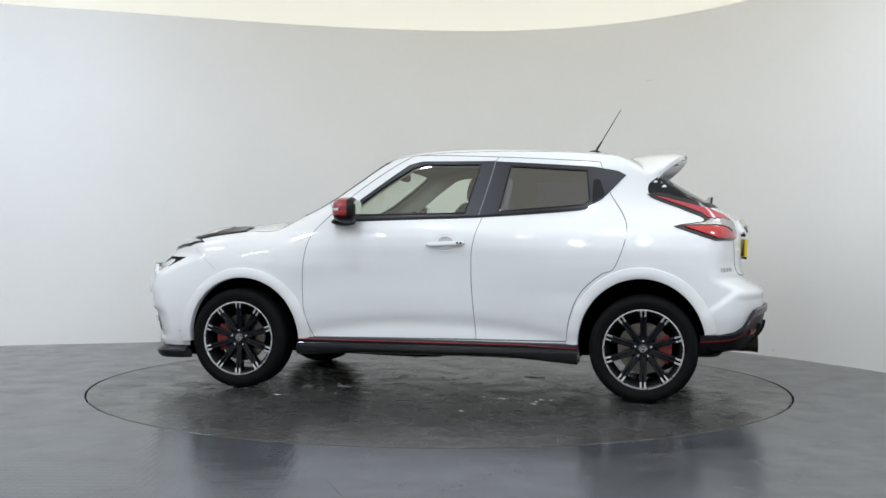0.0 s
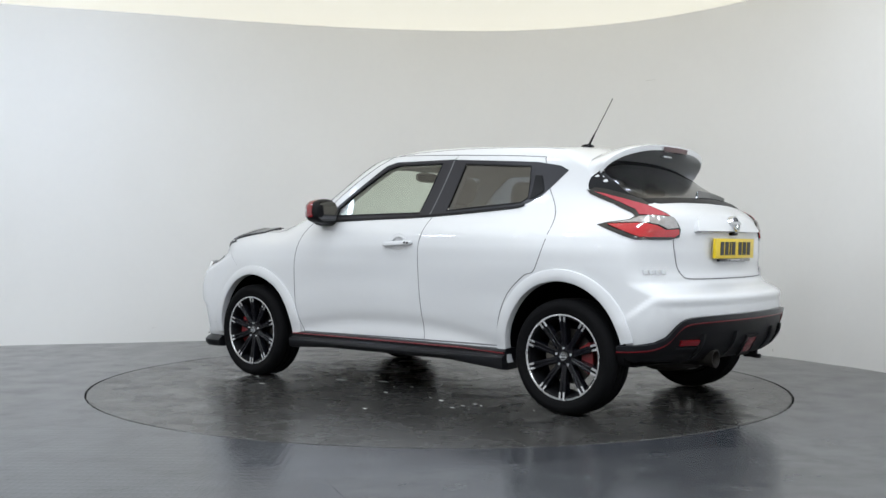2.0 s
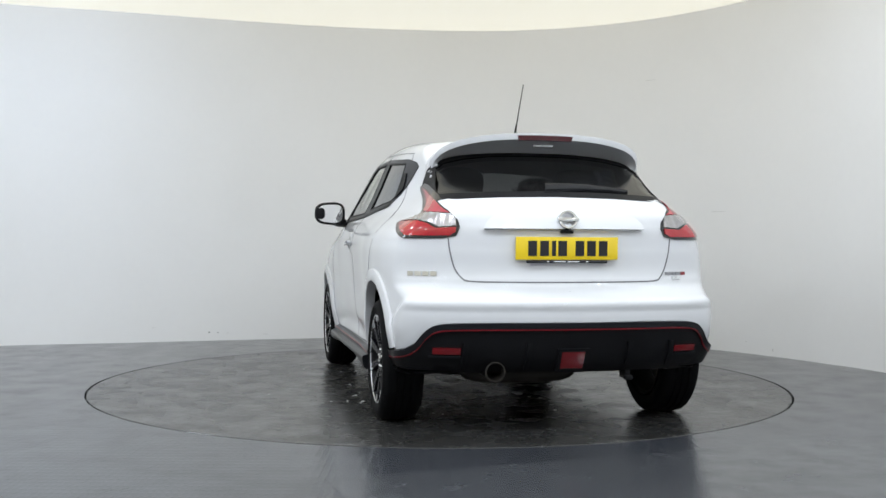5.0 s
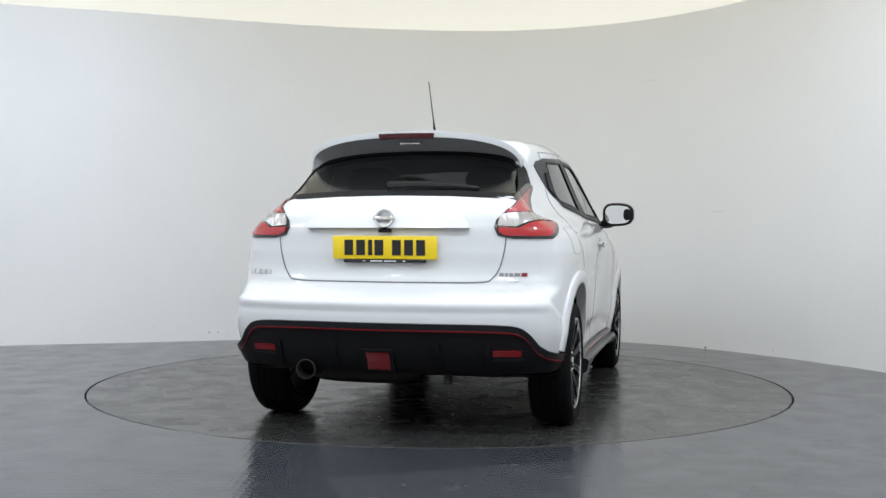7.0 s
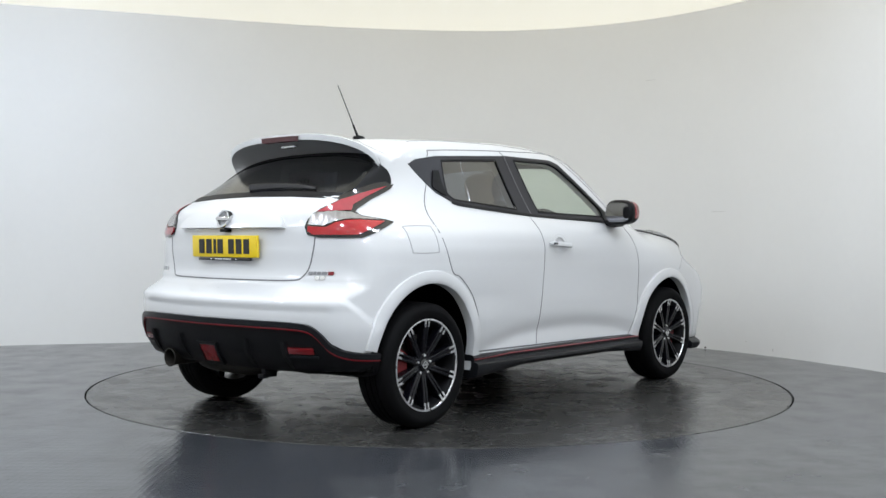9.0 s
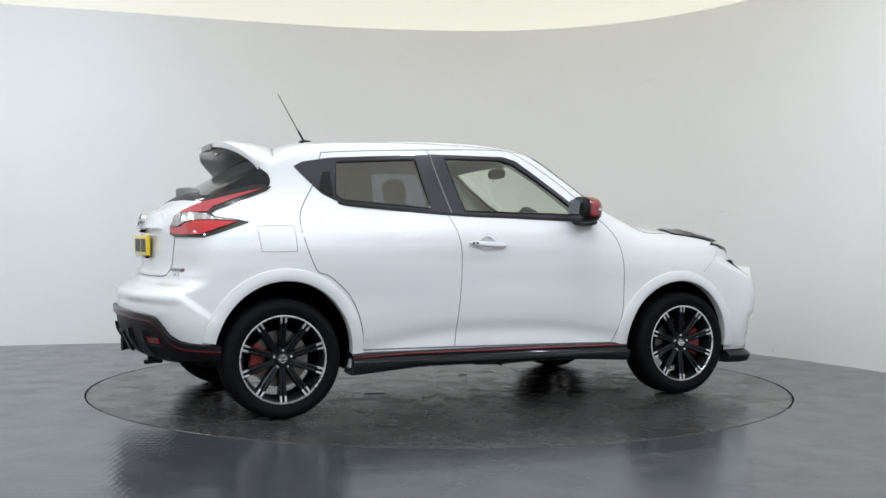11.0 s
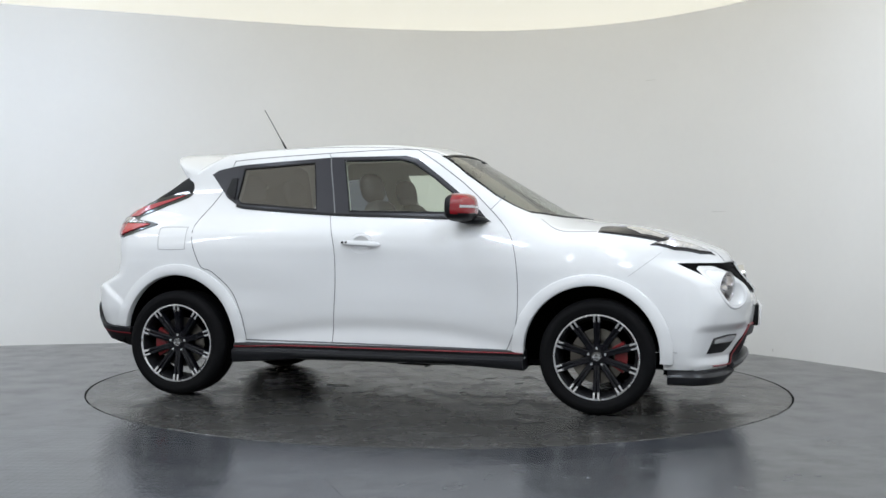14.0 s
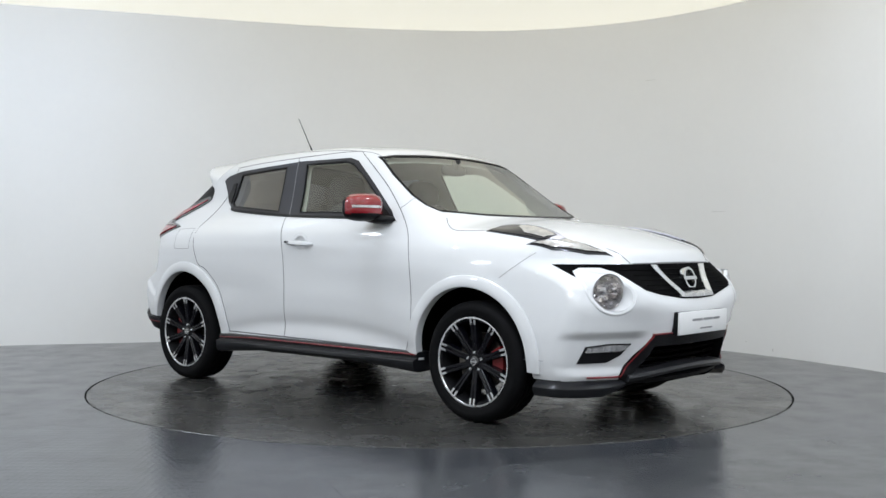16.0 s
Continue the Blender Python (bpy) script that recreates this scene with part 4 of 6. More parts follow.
def build_seams(car):
    for s in (1, -1):
        pr = from_side(s)
        ribbon(DOOR_FRONT[5:11], pr, "door_gap", M_SEAM, car)
        ribbon(DOOR_FRONT[11:], pr, "door_gap", M_SEAM, car)
        ribbon(DOOR_FRONT[:6], pr, "door_frame_gap", M_SEAM, car, width=0.005)
        ribbon(DOOR_REAR[:10], pr, "door_gap", M_SEAM, car, width=0.005)
        ribbon([(-0.37, 1.465), (-0.35, 1.43)], pr, "door_frame_gap", M_SEAM, car, per=3)
        ribbon([(-0.82, 0.347), (-0.27, 0.345), (0.30, 0.340), (0.77, 0.335)], pr, "sill_gap", M_SEAM, car, width=0.008)
        ribbon(both([(0.935, 0.68), (0.985, 0.725), (1.05, 0.752), (1.14, 0.745), (1.25, 0.715)], s), from_top, "bonnet_gap", M_SEAM, car)
        ribbon(both([(1.84, 0.492), (1.90, 0.44), (1.945, 0.405)], s), from_top, "bonnet_gap", M_SEAM, car, per=4)
        ribbon([(1.43, 0.755), (1.53, 0.83), (1.60, 0.885)], pr, "wing_gap", M_FINESEAM, car, width=0.0022)
        ribbon([(50, 0.352), (53, 0.352), (56, 0.352), (59, 0.352)], lambda q, s=s: from_round(1.0)(q * np.array([s, 1])), "bumper_gap", M_FINESEAM, car, width=0.003, offset=0.003, per=4)
        ribbon(both([(0.405, 0.604), (0.30, 0.588), (0.0, 0.578), (-0.6, 0.562), (-1.08, 0.530)], s), from_top, "roof_gap", M_SEAM, car, width=0.003)
        ribbon([(0.655, 1.118), (0.690, 1.160), (0.712, 1.200)], pr, "pillar_gap", M_SEAM, car, width=0.0025)
        ribbon([(0.575 * s, 0.955), (0.567 * s, 0.89), (0.545 * s, 0.81), (0.515 * s, 0.765), (0.475 * s, 0.746), (0.30 * s, 0.742), (0.0, 0.741)], from_rear, "tailgate_gap", M_SEAM, car, width=0.007)
    ribbon([(-1.385, 1.012), (-1.22, 1.016), (-1.205, 1.00), (-1.200, 0.90), (-1.215, 0.882), (-1.365, 0.880), (-1.385, 0.895), (-1.395, 0.99)], from_side(-1), "fuel_flap_gap", M_FINESEAM, car,
           width=0.004, closed=True, per=5)
    ribbon([(-0.40, 0.828), (0.0, 0.832), (0.40, 0.828)], from_front, "bonnet_gap", M_SEAM, car, width=0.01)


def build_arches(car):
    for cx, rx, rz, ox, oz in ARCHES:
        for s in (1, -1):
            ang = np.radians(np.linspace(-14 if cx < 0 else -6, 169 if cx < 0 else 186, 90))
            prof = ((1.0, -0.006), (0.995, 0.009), (0.97, 0.013), (0.80, 0.017), (0.5, 0.020), (0.16, 0.022), (0.03, 0.019), (0.0, 0.012), (0.0, -0.03))
            rows = []
            for k, off in prof:
                q = np.stack([cx + np.cos(ang) * (rx + (ox - rx) * k), ARCH_Z + np.sin(ang) * (rz + (oz - rz) * k)], 1)
                q[:, 1] = np.maximum(q[:, 1], 0.255)
                p = from_side(s)(q)
                rows.append(p + np.array([0, s * off, 0]))
            bm = bmesh.new()
            vs = [[bm.verts.new(x) for x in r] for r in rows]
            for a, b in zip(vs, vs[1:]):
                for k in range(len(a) - 1):
                    bm.faces.new((a[k], a[k + 1], b[k + 1], b[k]))
            bmesh.ops.recalc_face_normals(bm, faces=bm.faces[:])
            if bm.faces[:][89 * 4 + 40].normal.y * s < 0:
                bmesh.ops.reverse_faces(bm, faces=bm.faces[:])
            part("wheel_arch", bm, M_PAINT, car)
            # liner
            bm = bmesh.new()
            ang = np.radians(np.linspace(-22, 183, 40) if cx < 0 else np.linspace(-5, 205, 40))
            loops = []
            for y, r in ((0.815, 1.02), (0.80, 1.09), (0.50, 1.09), (0.48, 1.0)):
                loops.append([bm.verts.new((cx + math.cos(a) * rx * r, s * y, max(0.235, ARCH_Z + math.sin(a) * rz * r))) for a in ang])
            for a, b in zip(loops, loops[1:]):
                for k in range(len(a) - 1):
                    bm.faces.new((a[k], a[k + 1], b[k + 1], b[k]))
            bm.faces.new(loops[-1])
            part("arch_liner", bm, M_WELL, car, "black felt arch liner")


def build_skirts(car):
    xs = np.linspace(-0.885, 0.865, 60)
    for s in (1, -1):
        bm = bmesh.new()
        rows = []
        for x in xs:
            e = np.clip((abs(x) - 0.45) / 0.42, 0, 1)
            bot = 0.246 - (0.034 if x < 0 else 0.022) * e
            sec = [(0.74, 0.335), (0.820, 0.336), (0.838, 0.331), (0.846, 0.318), (0.842, 0.304), (0.846, 0.298), (0.866, 0.293), (0.873, 0.286), (0.874, 0.272), (0.868, bot + 0.020), (0.855, bot + 0.005), (0.82, bot), (0.70, bot + 0.005)]
            rows.append([bm.verts.new((x, s * y, z)) for y, z in sec])
        for a, b in zip(rows, rows[1:]):
            for k in range(len(a) - 1):
                bm.faces.new((a[k], a[k + 1], b[k + 1], b[k]))
        bm.faces.new(rows[0])
        bm.faces.new(rows[-1][::-1])
        bmesh.ops.recalc_face_normals(bm, faces=bm.faces[:])
        sk = part("side_skirt", bm, M_SKIRT, car, "dark grey side skirt with a red line")
        bm = bmesh.new()
        rows = []
        for x in np.linspace(-0.88, 0.86, 40):
            dip = 0.012 * np.clip((-x - 0.55) / 0.3, 0, 1)
            rows.append([bm.verts.new((x, s * y, z - dip)) for y, z in ((0.8410, 0.3262), (0.8484, 0.3240), (0.8486, 0.3202), (0.842, 0.3180))])
        for a, b in zip(rows, rows[1:]):
            for k in range(3):
                bm.faces.new((a[k], a[k + 1], b[k + 1], b[k]))
        bmesh.ops.recalc_face_normals(bm, faces=bm.faces[:])
        part("red_line", bm, M_RED, sk, "thin red pinstripe")


TAIL_TOP = [(180, 0.556), (158, 0.556), (146, 0.553), (140.5, 0.543), (137.5, 0.51), (134.5, 0.455), (131, 0.425), (126, 0.408), (121.0, 0.400)]


def build_rear(car):
    rd = from_round(-1.1)
    half = [(a, z) for a, z in TAIL_TOP]
    top = half[::-1] + [(360 - a, z) for a, z in half[1:]]
    low = [(239.0, 0.30), (232, 0.292), (224, 0.30), (215, 0.318), (180, 0.322), (145, 0.318), (136, 0.30), (128, 0.292), (121.0, 0.30)]
    outline = np.array(top + low)
    diff = patch(outline, rd, "rear_diffuser", M_BLACK, car, "black rear bumper insert with a red line", offset=0.012, depth=0.03, cell=(3.0, 0.04),
                 lift=lambda q: 0.008 * np.exp(-((q[:, 1] - 0.40) / 0.05) ** 2))
    up = [(a, z - 0.031) for a, z in top]
    ribbon(up, rd, "red_line", M_RED, diff, "thin red pinstripe", width=0.0058, offset=0.0225, thick=0.011, per=5)
    ribbon([(a, z - 0.013) for a, z in top], rd, "upper_trim", M_SKIRT, diff, "satin dark grey strip", width=0.028, offset=0.0225, thick=0.016, per=5)
    for y in (-0.29, 0.22, -0.52, 0.52):
        bm = bmesh.new()
        p = from_rear(np.array([(y, z) for z in np.linspace(0.325, 0.46, 7)]))
        a = [bm.verts.new((x - 0.012 - 0.026 * math.sin(math.pi * k / 9 + 0.3), y - 0.012, z)) for k, (x, _, z) in enumerate(p)]
        b = [bm.verts.new((x - 0.012 - 0.026 * math.sin(math.pi * k / 9 + 0.3), y + 0.012, z)) for k, (x, _, z) in enumerate(p)]
        c = [bm.verts.new((x + 0.02, y - 0.02, z)) for x, _, z in p]
        d = [bm.verts.new((x + 0.02, y + 0.02, z)) for x, _, z in p]
        for r, t in ((c, a), (a, b), (b, d)):
            for k in range(6):
                bm.faces.new((r[k], r[k + 1], t[k + 1], t[k]))
        bmesh.ops.recalc_face_normals(bm, faces=bm.faces[:])
        part("fin", bm, M_BLACK, diff)
    for s in (1, -1):
        patch([(0.535 * s, 0.412), (0.66 * s, 0.412), (0.66 * s, 0.438), (0.535 * s, 0.438)], from_rear, "reflector", M_TAILBASE, diff, "red rear reflector", offset=0.026, depth=0.02, cell=0.04)
        patch([(0.515 * s, 0.392), (0.675 * s, 0.395), (0.675 * s, 0.404), (0.515 * s, 0.402)], from_rear, "reflector_edge", M_SKIRT, diff, offset=0.026, depth=0.02, cell=0.05)
    patch([(-0.056, 0.344), (0.056, 0.344), (0.058, 0.424), (-0.058, 0.424)], from_rear, "fog_lamp", M_TAILBASE, diff, "square red rear fog lamp", offset=0.026, depth=0.02, cell=0.03)
    ring_patch([(-0.075, 0.33), (0.075, 0.33), (0.078, 0.437), (-0.078, 0.437)], [(-0.057, 0.343), (0.057, 0.343), (0.059, 0.425), (-0.059, 0.425)], from_rear, "fog_lamp_frame", M_BLACK, diff,
               offset=0.029, depth=0.02, n=24)
    # exhaust: tail pipe and silencer
    ex = lathe([(0.040, -0.30), (0.042, 0.02), (0.048, 0.055), (0.050, 0.06), (0.044, 0.061), (0.040, 0.05), (0.038, -0.10), (0.001, -0.12)], 36)
    bmesh.ops.transform(ex, matrix=pose(-1.875, 0.375, 0.318, 0, 0, 90), verts=ex.verts[:])
    part("exhaust_pipe", ex, M_EXHAUST, car, "burnt steel exhaust pipe")
    mu = bmesh.new()
    blob(mu, (-1.62, 0.18, 0.30), (0.12, 0.30, 0.075), 3.2, 28, 16)
    part("silencer", mu, M_EXHAUST, car, "steel exhaust silencer")
    ho = bmesh.new()
    box(ho, (-1.88, -0.33, 0.265), (-1.80, -0.30, 0.33), bevel=0.006)
    box(ho, (-1.90, -0.335, 0.262), (-1.86, -0.295, 0.285), bevel=0.006)
    part("tow_eye", ho, M_BLACK, car, "black tow bracket")
    ax = bmesh.new()
    box(ax, (-1.33, -0.62, 0.26), (-1.22, 0.62, 0.34), bevel=0.03)
    part("rear_axle", ax, M_WELL, car)
    # tailgate garnish, swelling towards its lower edge
    gar = [(-0.405, 0.997), (0.405, 0.997), (0.395, 1.022), (0.37, 1.052), (0.32, 1.074), (0.20, 1.088), (0.0, 1.093), (-0.20, 1.088), (-0.32, 1.074), (-0.37, 1.052), (-0.395, 1.022)]
    patch(gar, from_rear, "tailgate_garnish", M_PAINT, car, offset=0.011, depth=0.014, cell=0.02, lift=lambda q: 0.022 * np.clip((1.093 - q[:, 1]) / 0.09, 0, 1) ** 1.3)
    em = lathe([(0.036, -0.02), (0.037, 0.008), (0.046, 0.008), (0.047, -0.02)], 40)
    box(em, (-0.054, -0.002, -0.010), (0.054, 0.012, 0.010), bevel=0.003)
    bmesh.ops.transform(em, matrix=pose(-1.876, 0, 1.047, 0, 0, 90) @ pose(0, 0, 0, 14, 0, 0), verts=em.verts[:])
    part("rear_emblem", em, M_CHROME, car, "chrome ring emblem with a bar")
    bm = bmesh.new()
    box(bm, (-1.880, -0.030, 0.980), (-1.84, 0.030, 0.996), bevel=0.004)
    part("tailgate_release", bm, M_BLACK, car)
    # rear plate with plain bars for its characters
    m = pose(-1.872, 0, 0.9075, 0, -2, 0)
    bm = bmesh.new()
    box(bm, (-0.006, -0.26, -0.0555), (0.012, 0.26, 0.0555), m, 0.003)
    pl = part("rear_plate", bm, M_PLATEY, car, "yellow reflective rear plate with dark bars")
    for y in (0.178, 0.118, 0.070, 0.026, -0.062, -0.122, -0.182):
        bm = bmesh.new()
        w = 0.010 if abs(y - 0.070) < 0.001 else 0.022
        box(bm, (-0.0085, y - w, -0.037), (-0.004, y + w, 0.037), m)
        part("plate_bar", bm, M_INK, pl)
    bm = bmesh.new()
    box(bm, (-0.008, -0.205, -0.072), (0.012, 0.205, -0.0575), m, 0.002)
    st = part("plate_strip", bm, M_GLOSSBLACK, pl, "black strip with small pale bars")
    for y, w in ((0.10, 0.006), (0.04, 0.030), (-0.03, 0.030), (-0.10, 0.006)):
        bm = bmesh.new()
        box(bm, (-0.0095, y - w, -0.067), (-0.007, y + w, -0.062), m)
        part("strip_bar", bm, M_PLATEW, pl)
    # badges as plain bars
    def bars(items, z0, z1, mat, name, label):
        for a, b in items:
            patch([(a, z0), (b, z0), (b, z1), (a, z1)], from_rear, name, mat, car, label, offset=0.005, depth=0.006, cell=0.04)
    bars([(0.735, 0.760), (0.700, 0.728), (0.665, 0.693), (0.628, 0.658)], 0.770, 0.793, M_CHROME, "badge_bar", "chrome badge bar")
    bars([(-0.545, -0.565), (-0.57, -0.585), (-0.59, -0.608), (-0.613, -0.64)], 0.774, 0.789, M_GREYINK, "badge_bar", "dark badge bar")
    bars([(-0.646, -0.672)], 0.773, 0.790, M_RED, "badge_bar", "red badge bar")
    bars([(-0.585, -0.607), (-0.612, -0.634)], 0.750, 0.767, M_SATIN, "badge_bar", "silver badge bar")
    # tail lamps
    for s in (1, -1):
        pr = lambda q, s=s: rd(q * np.array([s, 1]))
        full = [(105.8, 1.230), (110, 1.222), (115.3, 1.208), (124.5, 1.175), (132, 1.137), (138.4, 1.089), (142.2, 1.042), (143.2, 1.005), (142.2, 0.966), (138, 0.953), (126, 0.952), (122.5, 0.971),
                (113.5, 1.031), (117, 1.043), (125, 1.058), (127, 1.076), (126, 1.095), (119, 1.148), (108, 1.205)]
        tl = patch(full, pr, "tail_lamp", M_GLOSSBLACK, car, "boomerang tail lamp with red and clear lenses", offset=0.006, depth=0.02, cell=(2.0, 0.025))
        patch([(106.5, 1.224), (110, 1.243), (116, 1.232), (124, 1.203), (130.5, 1.170), (133.0, 1.146), (131.5, 1.133), (124.5, 1.168), (115, 1.200)], pr, "glass_edge", M_GLOSSBLACK, tl,
              "black edge between lamp and rear glass", offset=0.004, depth=0.008, cell=(2.0, 0.02))
        up_ = [(110.0, 1.217), (115.3, 1.203), (124.5, 1.170), (131.7, 1.135), (137.4, 1.088), (139.2, 1.076), (132.4, 1.079), (128.4, 1.083), (127.6, 1.112), (121.8, 1.155), (115.8, 1.188)]
        patch(up_, pr, "upper_lens", M_REDPALE, tl, "red upper lens, its pale sheen put into the colour", offset=0.010, depth=0.006, cell=(1.5, 0.025))
        mid = [(140.0, 1.070), (141.4, 1.046), (142.0, 1.014), (137.0, 1.008), (134.0, 1.028), (130.3, 1.037), (126.8, 1.038), (117.5, 1.0345), (125.2, 1.050), (128.2, 1.068), (132.4, 1.075)]
        patch(mid, pr, "clear_lens", M_TAILCLEAR, tl, "clear ribbed lens", offset=0.013, depth=0.006, cell=(0.7, 0.02), lift=lambda q: 0.0018 * np.sin(q[:, 0] * 2.6))
        low_ = [(142.0, 1.006), (141.9, 0.982), (140.0, 0.967), (127.2, 0.966), (124.8, 0.980), (117.3, 1.029), (126.2, 1.033), (130.3, 1.032), (133.4, 1.023), (136.2, 1.002)]
        patch(low_, pr, "red_lens", M_REDLENS, tl, "deep red lower lens", offset=0.012, depth=0.006, cell=(2.0, 0.02))
    # wiper
    wp = bmesh.new()
    p = from_rear(np.array([(0.05 - 0.46 * k / 14, 1.192 + 0.012 * math.sin(k / 14 * 3.0)) for k in range(15)]))
    nn = normals(p)
    prev = None
    for k in range(15):
        w, hh = 0.026 * (1 - 0.65 * k / 14), 0.035 * (1 - 0.6 * k / 14)
        c = p[k]
        ring = [wp.verts.new(c + nn[k] * a + np.array([0, 0, b])) for a, b in ((0.004, -w), (hh * 0.8, -w * 0.8), (hh, 0), (hh * 0.8, w * 0.8), (0.004, w))]
        if prev:
            for j in range(5):
                wp.faces.new((prev[j], prev[(j + 1) % 5], ring[(j + 1) % 5], ring[j]))
        else:
            wp.faces.new(ring)
        prev = ring
    wp.faces.new(prev[::-1])
    bmesh.ops.recalc_face_normals(wp, faces=wp.faces[:])
    part("rear_wiper", wp, M_GLOSSBLACK, car, "black rear wiper")
    build_spoiler(car)


M_BRAKE = material("dark red brake lens", (0.055, 0.003, 0.006), 0.15, coat=0.6, vary=0.1, vary_scale=18)


def build_spoiler(car):
    a = np.radians(np.linspace(-90, 90, 73))
    sn, cs = np.sin(a), np.cos(a)
    sg = np.sign(sn) * np.abs(sn) ** 0.85
    edge = np.stack([-1.505 + 0.17 * (1 - cs) ** 1.2, 0.575 * sg, 1.335 + 0.168 * np.clip(cs, 0, 1) ** 0.68], -1)
    b = a * 0.80
    front = shoot(np.stack([-1.14 - 0.14 * (1 - cs), a * 0, a * 0 + 1.10], -1), np.stack([a * 0, np.sin(b), np.cos(b)], -1), 1.0)
    front = front + normals(front) * 0.0015
    mid = front * 0.45 + edge * 0.55
    mid[:, 2] += 0.020 * cs
    mid[:, 1] *= 1.012
    lip = edge + np.stack([a * 0 + 0.004, a * 0 - 0.006 * sg, a * 0 - 0.030], -1)
    inner = from_rear(np.stack([edge[:, 1] * 0.94, 1.335 + 0.085 * np.clip(cs, 0, 1) ** 0.8], -1)) + np.array([-0.004, 0, 0.0])
    under = lip * 0.5 + inner * 0.5
    under[:, 2] += 0.006
    q14 = front * 0.8 + mid * 0.2
    q14[:, 2] += 0.006 * cs
    q34 = mid * 0.3 + edge * 0.7
    q34[:, 2] += 0.006 * cs
    rows = [front - normals(front) * 0.012, front, q14, mid, q34, edge - np.array([-0.006, 0, -0.001]), edge, edge - np.array([0, 0, 0.006]), lip, under, inner]
    bm = bmesh.new()
    vs = [[bm.verts.new(x) for x in r] for r in rows]
    for p, q in zip(vs, vs[1:]):
        for k in range(len(a) - 1):
            bm.faces.new((p[k], p[k + 1], q[k + 1], q[k]))
    bmesh.ops.recalc_face_normals(bm, faces=bm.faces[:])
    f = max(bm.faces, key=lambda f: f.calc_center_median().z)
    if f.normal.z < 0:
        bmesh.ops.reverse_faces(bm, faces=bm.faces[:])
    sp = part("roof_spoiler", bm, M_PAINT, car)
    ribbon_pts = front[6:-6]
    bm = bmesh.new()
    n = normals(ribbon_pts)
    t = np.gradient(ribbon_pts, axis=0)
    w = np.cross(n, t)
    w /= np.linalg.norm(w, axis=1, keepdims=True)
    A = [bm.verts.new(x) for x in ribbon_pts + w * 0.003 + n * 0.001]
    B = [bm.verts.new(x) for x in ribbon_pts - w * 0.003 + n * 0.001]
    for k in range(len(A) - 1):
        bm.faces.new((A[k], A[k + 1], B[k + 1], B[k]))
    part("spoiler_gap", bm, M_SEAM, sp)
    bm = bmesh.new()
    ys = np.linspace(-0.150, 0.150, 15)
    top, bot = [], []
    for y in ys:
        x = np.interp(y, edge[:, 1], edge[:, 0])
        z = np.interp(y, edge[:, 1], edge[:, 2])
        top.append([bm.verts.new((x + dx, y, z - 0.010)) for dx in (-0.006, 0.05)])
        bot.append([bm.verts.new((x + dx, y * 0.96, z - 0.036)) for dx in (-0.002, 0.05)])
    for k in range(14):
        bm.faces.new((top[k][0], top[k + 1][0], bot[k + 1][0], bot[k][0]))
        bm.faces.new((top[k][1], top[k + 1][1], top[k + 1][0], top[k][0]))
        bm.faces.new((bot[k][0], bot[k + 1][0], bot[k + 1][1], bot[k][1]))
    bmesh.ops.recalc_face_normals(bm, faces=bm.faces[:])
    part("brake_lamp", bm, M_BRAKE, sp, "dark red high brake lamp")
    for y0, y1 in ((-0.06, 0.05),):
        bm = bmesh.new()
        box(bm, (-1.455, y0, 1.438), (-1.43, y1, 1.452), bevel=0.004)
        part("washer_cover", bm, M_SATIN, sp)


